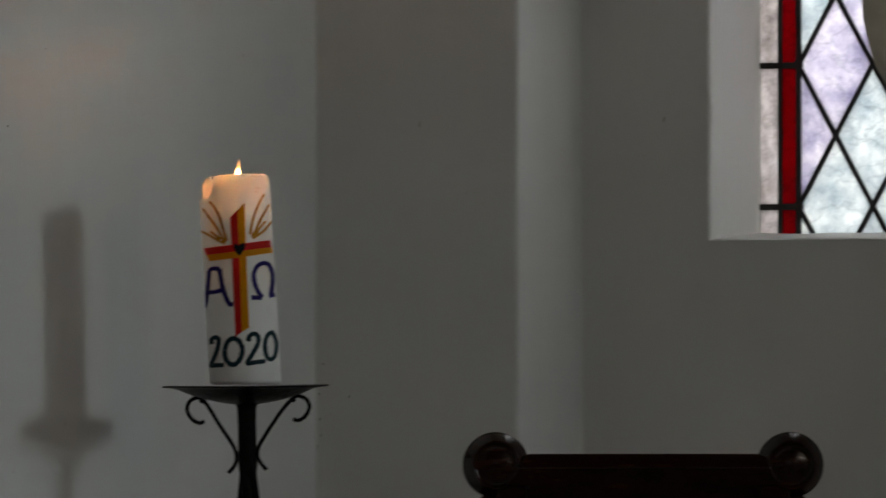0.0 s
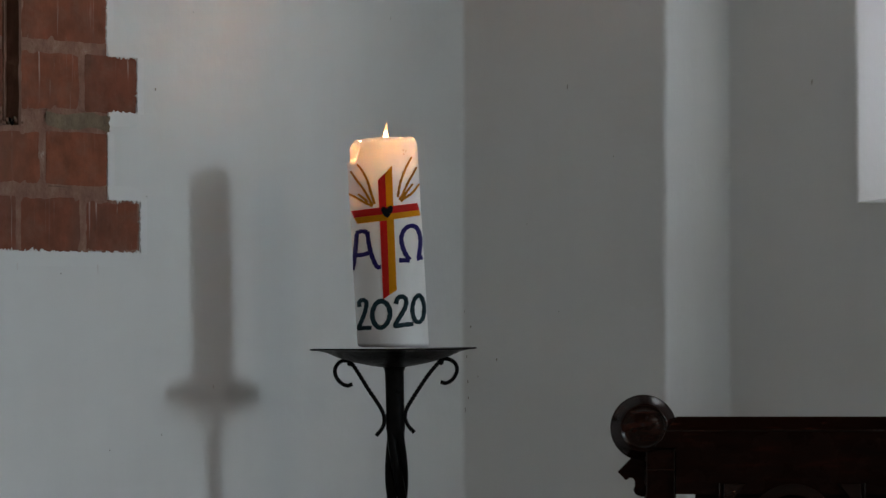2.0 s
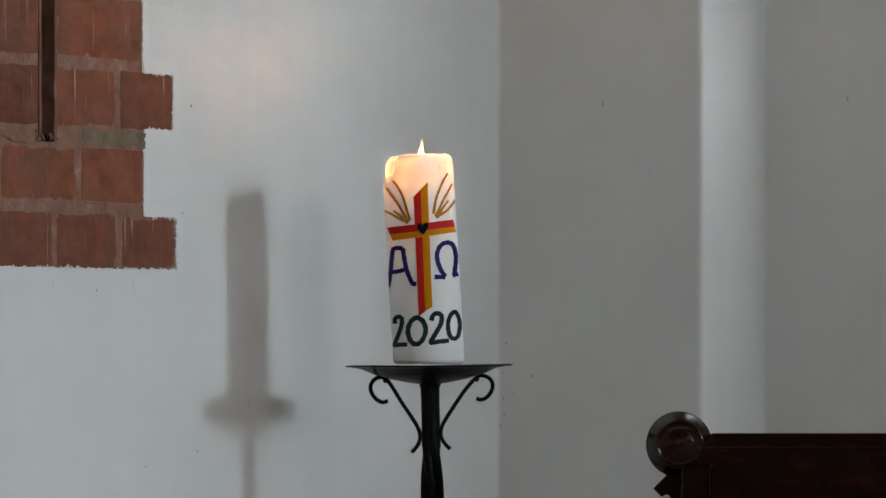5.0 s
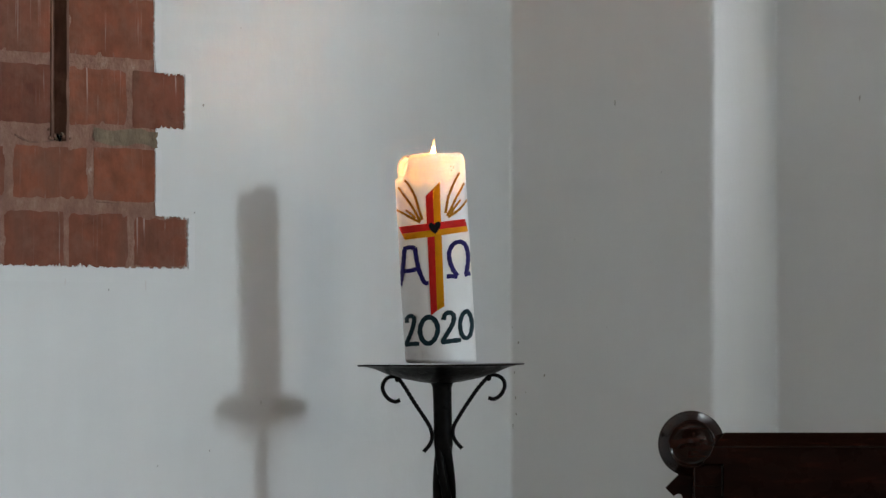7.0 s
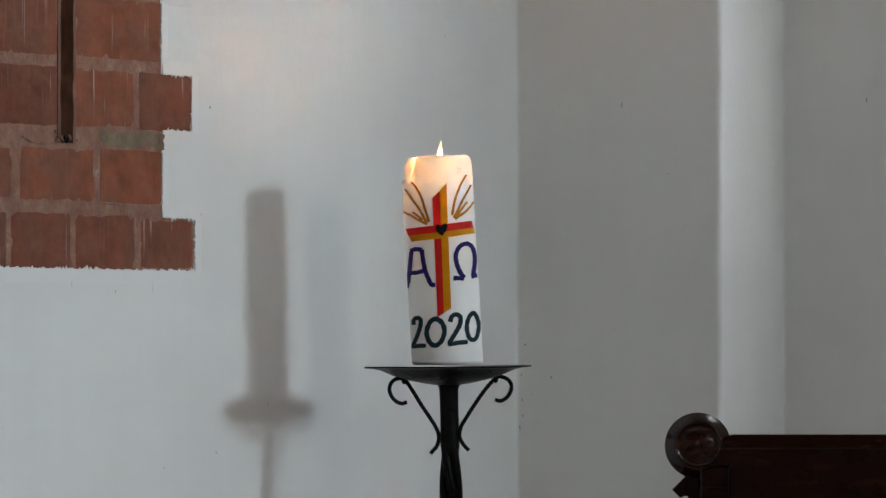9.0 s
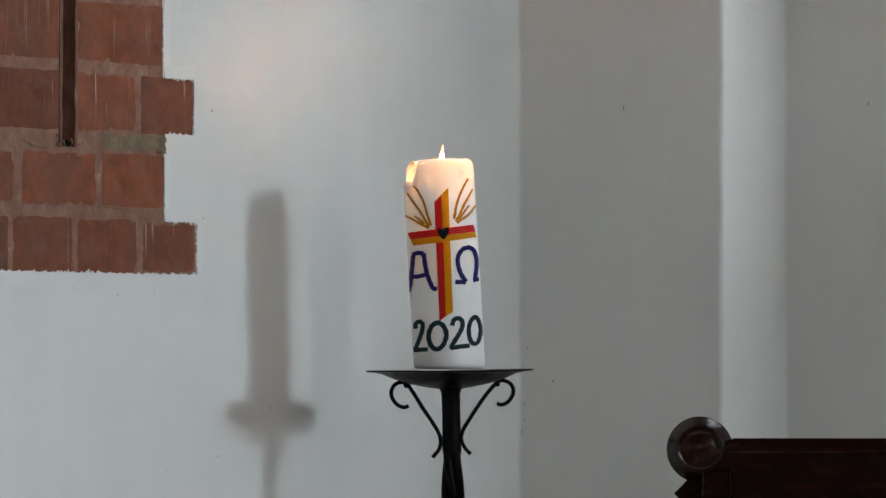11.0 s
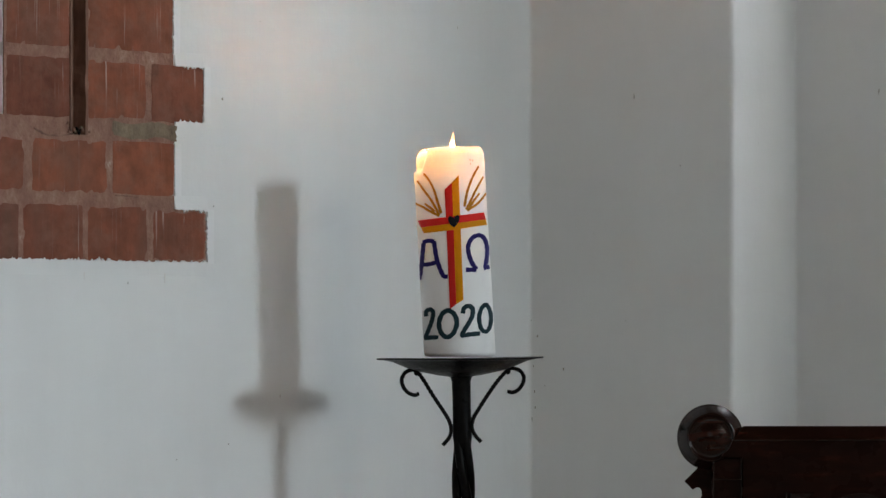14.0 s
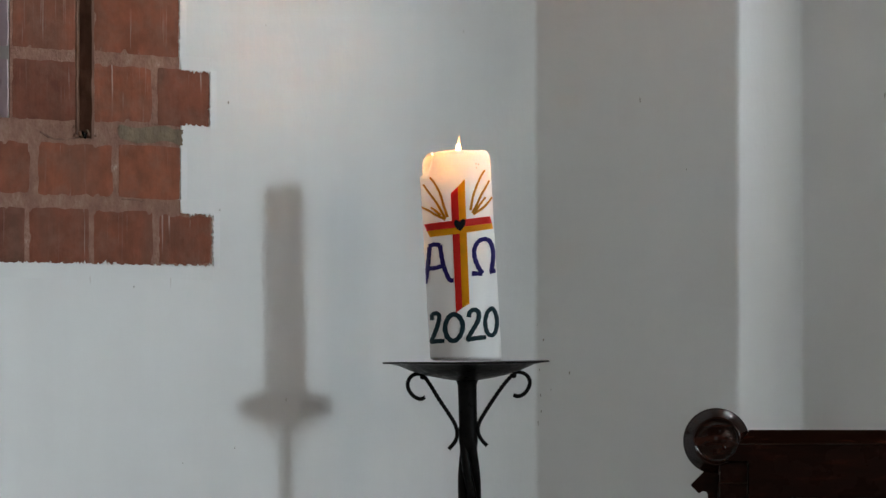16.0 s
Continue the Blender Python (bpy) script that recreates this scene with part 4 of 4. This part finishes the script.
stroke("numeral", [[(812, 556), (815, 546.5), (822.5, 543.5), (829.5, 549), (829, 561), (822.5, 574), (815, 586), (811.5, 594.5), (825, 593.5), (842.5, 592.8)]], 8.0, TEAL, "dark teal painted numeral 2")
stroke("numeral", [[(852, 542.5), (845, 549), (841, 565), (844, 583), (851, 590), (858.5, 585), (862, 567), (858.5, 550), (852, 542.5), (846, 548)]], 7.4, TEAL, "dark teal painted numeral 0")


# ---- chair ----
CY = 9.30
PXM = 12000 / CY
CX = (1268 - 784) / PXM       # axis of one roundel
CW = 523 / PXM                # from roundel to roundel
KZ = 1.25 + (630 - 781) / PXM
RR = 58.5 / PXM
chair = empty("carved_chair", Matrix.Translation((CX, CY, 0)), "dark polished carved wooden chair with roundels on its back", "chair")


def lift(pts):
    return [(x / PXM, KZ - z / PXM) for x, z in pts]


def roundel(cx):
    bm = bmesh.new()
    lathe(bm, [(0.3 * RR, 0.030), (0.95 * RR, 0.030), (RR, 0.025), (RR, 0.0012), (0.985 * RR, 0.0004), (0.955 * RR, -0.0008), (0.950 * RR, -0.0018), (0.74 * RR, -0.0112), (0.72 * RR, -0.0130), (0.69 * RR, -0.0134),
               (0.67 * RR, -0.0128), (0.655 * RR, -0.0100), (0.60 * RR, -0.0092), (0.45 * RR, -0.0102), (0.25 * RR, -0.0124), (0.04 * RR, -0.0132)], 64, (cx, KZ), "y")
    bm.faces.ensure_lookup_table()
    for f in bm.faces:
        q = f.index // 64
        f.material_index = 1 if q == 6 or q >= 11 else 0     # waxed rims, duller hollow and boss
    ob = part("roundel", bm, POLISH, chair, "turned roundel with a raised ring and boss", True)
    ob.data.materials.append(WOOD)
    # carved petals on the boss
    for q in range(6):
        bm = bmesh.new()
        bmesh.ops.create_icosphere(bm, subdivisions=2, radius=1.0)
        a = q * math.pi / 3 + 0.3
        for vt in bm.verts:
            x, y, z = vt.co.x * 0.0070, vt.co.y * 0.0012, vt.co.z * 0.0030
            vt.co = (x * math.cos(a) - z * math.sin(a), y, x * math.sin(a) + z * math.cos(a))
        p = part("petal", bm, WOOD, ob, "", True)
        p.location = (cx + 0.0105 * math.cos(a), -0.0114, KZ + 0.0105 * math.sin(a))


roundel(0.0)
roundel(CW)
w = CW * PXM
# top rail with a chamfered upper edge
bm = bmesh.new()
plate(bm, lift([(38, 4), (w - 38, 4), (w - 32, 20), (w - 20, 30), (w - 20, 35), (w - 56, 35), (w - 56, 117), (56, 117), (56, 35), (20, 35), (20, 30), (32, 20)]), -0.0175, 0.024)
part("top_rail", bm, WOOD, chair)
bm = bmesh.new()
k = lambda x, y, z: bm.verts.new((x / PXM, y, KZ - z / PXM))
v8 = [k(38, -0.0175, 3.9), k(w - 38, -0.0175, 3.9), k(w - 58, -0.004, -20), k(58, -0.004, -20), k(38, 0.024, 3.9), k(w - 38, 0.024, 3.9), k(w - 58, 0.020, -20), k(58, 0.020, -20)]
for q in ((0, 1, 2, 3), (5, 4, 7, 6), (3, 2, 6, 7), (4, 0, 3, 7), (1, 5, 6, 2), (4, 5, 1, 0)):
    bm.faces.new([v8[i] for i in q])
bevel(bm, 0.0012)
part("rail_moulding", bm, POLISH, chair, "sloping moulding along the rail")
bm = bmesh.new()
plate(bm, lift([(39, 3), (w - 39, 3), (w - 37, 7), (37, 7)]), -0.0200, -0.015)
bevel(bm, 0.0008)
part("bead", bm, POLISH, chair)
# back posts with sawn brackets
for sgn, x0 in ((1, 0.0), (-1, w)):
    f = lambda pts: lift([(x0 + sgn * x, z) for x, z in pts])
    bm = bmesh.new()
    plate(bm, f([(2, 34), (57, 34), (57, 860), (2, 860)]), -0.010, 0.026)
    bevel(bm, 0.003)
    part("back_post", bm, WOOD, chair)
    bm = bmesh.new()
    plate(bm, f([(5, 72), (54, 72), (54, 76), (5, 76)]), -0.0125, -0.009)
    bevel(bm, 0.001)
    part("post_bead", bm, POLISH, chair)
    # thin glossy strips added to stand for the post's lit edges
    for xa in (3, 52.5):
        bm = bmesh.new()
        plate(bm, f([(xa, 36), (xa + 3.5, 36), (xa + 3.5, 420), (xa, 420)]), -0.0125, -0.009)
        bevel(bm, 0.001)
        part("post_bead", bm, POLISH, chair)
    bm = bmesh.new()
    plate(bm, f([(-18, 50), (-46, 78), (-31, 93), (-24, 87), (-17, 88), (-13, 95), (-15, 103), (-18, 110), (-14, 118), (-4, 122), (4, 122), (4, 45)]), 0.0, 0.020)
    bevel(bm, 0.0012)
    part("bracket", bm, WOOD, chair, "sawn scroll bracket")
# carved splat with a round arch
bm = bmesh.new()
plate(bm, lift([(92, 112), (w - 92, 112), (w - 92, 560), (92, 560)]), 0.006, 0.020)
part("splat", bm, WOOD, chair, "carved back panel")
mid = w / 2
bm = bmesh.new()
arc = [(mid - 80 * math.cos(math.pi * i / 20), 178 - 80 * math.sin(math.pi * i / 20)) for i in range(21)]
arc_in = [(mid - 60 * math.cos(math.pi * i / 20), 178 - 60 * math.sin(math.pi * i / 20)) for i in range(21)]
plate(bm, lift(arc + arc_in[::-1]), -0.0235, 0.007)
bevel(bm, 0.002)
part("arch_moulding", bm, POLISH, chair)
for sgn in (1, -1):
    f = lambda pts: lift([(mid + sgn * x, z) for x, z in pts])
    for tri in ([(-131, 96), (-126, 96), (-126, 150), (-131, 150)], [(-122, 97), (-78, 97), (-98, 114), (-112, 134), (-119, 148), (-122, 148)], [(-128, 160), (-92, 160), (-92, 330), (-128, 330)]):
        bm = bmesh.new()
        plate(bm, f(tri), -0.0225, 0.007)
        bevel(bm, 0.0018)
        part("carved_leaf", bm, POLISH, chair)
bm = bmesh.new()
bmesh.ops.create_icosphere(bm, subdivisions=3, radius=1)
for vt in bm.verts:
    vt.co = (mid / PXM + vt.co.x * 0.026, -0.006 + vt.co.y * 0.016, KZ - 150 / PXM + vt.co.z * 0.026)
part("rosette", bm, WOOD, chair, "", True)
# lower rail, seat, legs
SEAT = 0.46
bm = bmesh.new()
box(bm, (0.02, -0.004, SEAT + 0.10), (CW - 0.02, 0.022, SEAT + 0.18))
bevel(bm, 0.003)
part("lower_rail", bm, WOOD, chair)
bm = bmesh.new()
box(bm, (-0.02, -0.44, SEAT - 0.035), (CW + 0.02, 0.02, SEAT))
bevel(bm, 0.008)
part("seat", bm, WOOD, chair)
for x, y in ((0.0, -0.41), (CW, -0.41), (0.0225, 0.008), (CW - 0.0225, 0.008)):
    bm = bmesh.new()
    box(bm, (x - 0.021, y - 0.018, 0), (x + 0.021, y + 0.018, SEAT - 0.03))
    bevel(bm, 0.004)
    part("leg", bm, WOOD, chair)
for y in (-0.41, 0.008):
    bm = bmesh.new()
    box(bm, (0.02, y - 0.012, 0.14), (CW - 0.02, y + 0.012, 0.18))
    bevel(bm, 0.003)
    part("stretcher", bm, WOOD, chair)
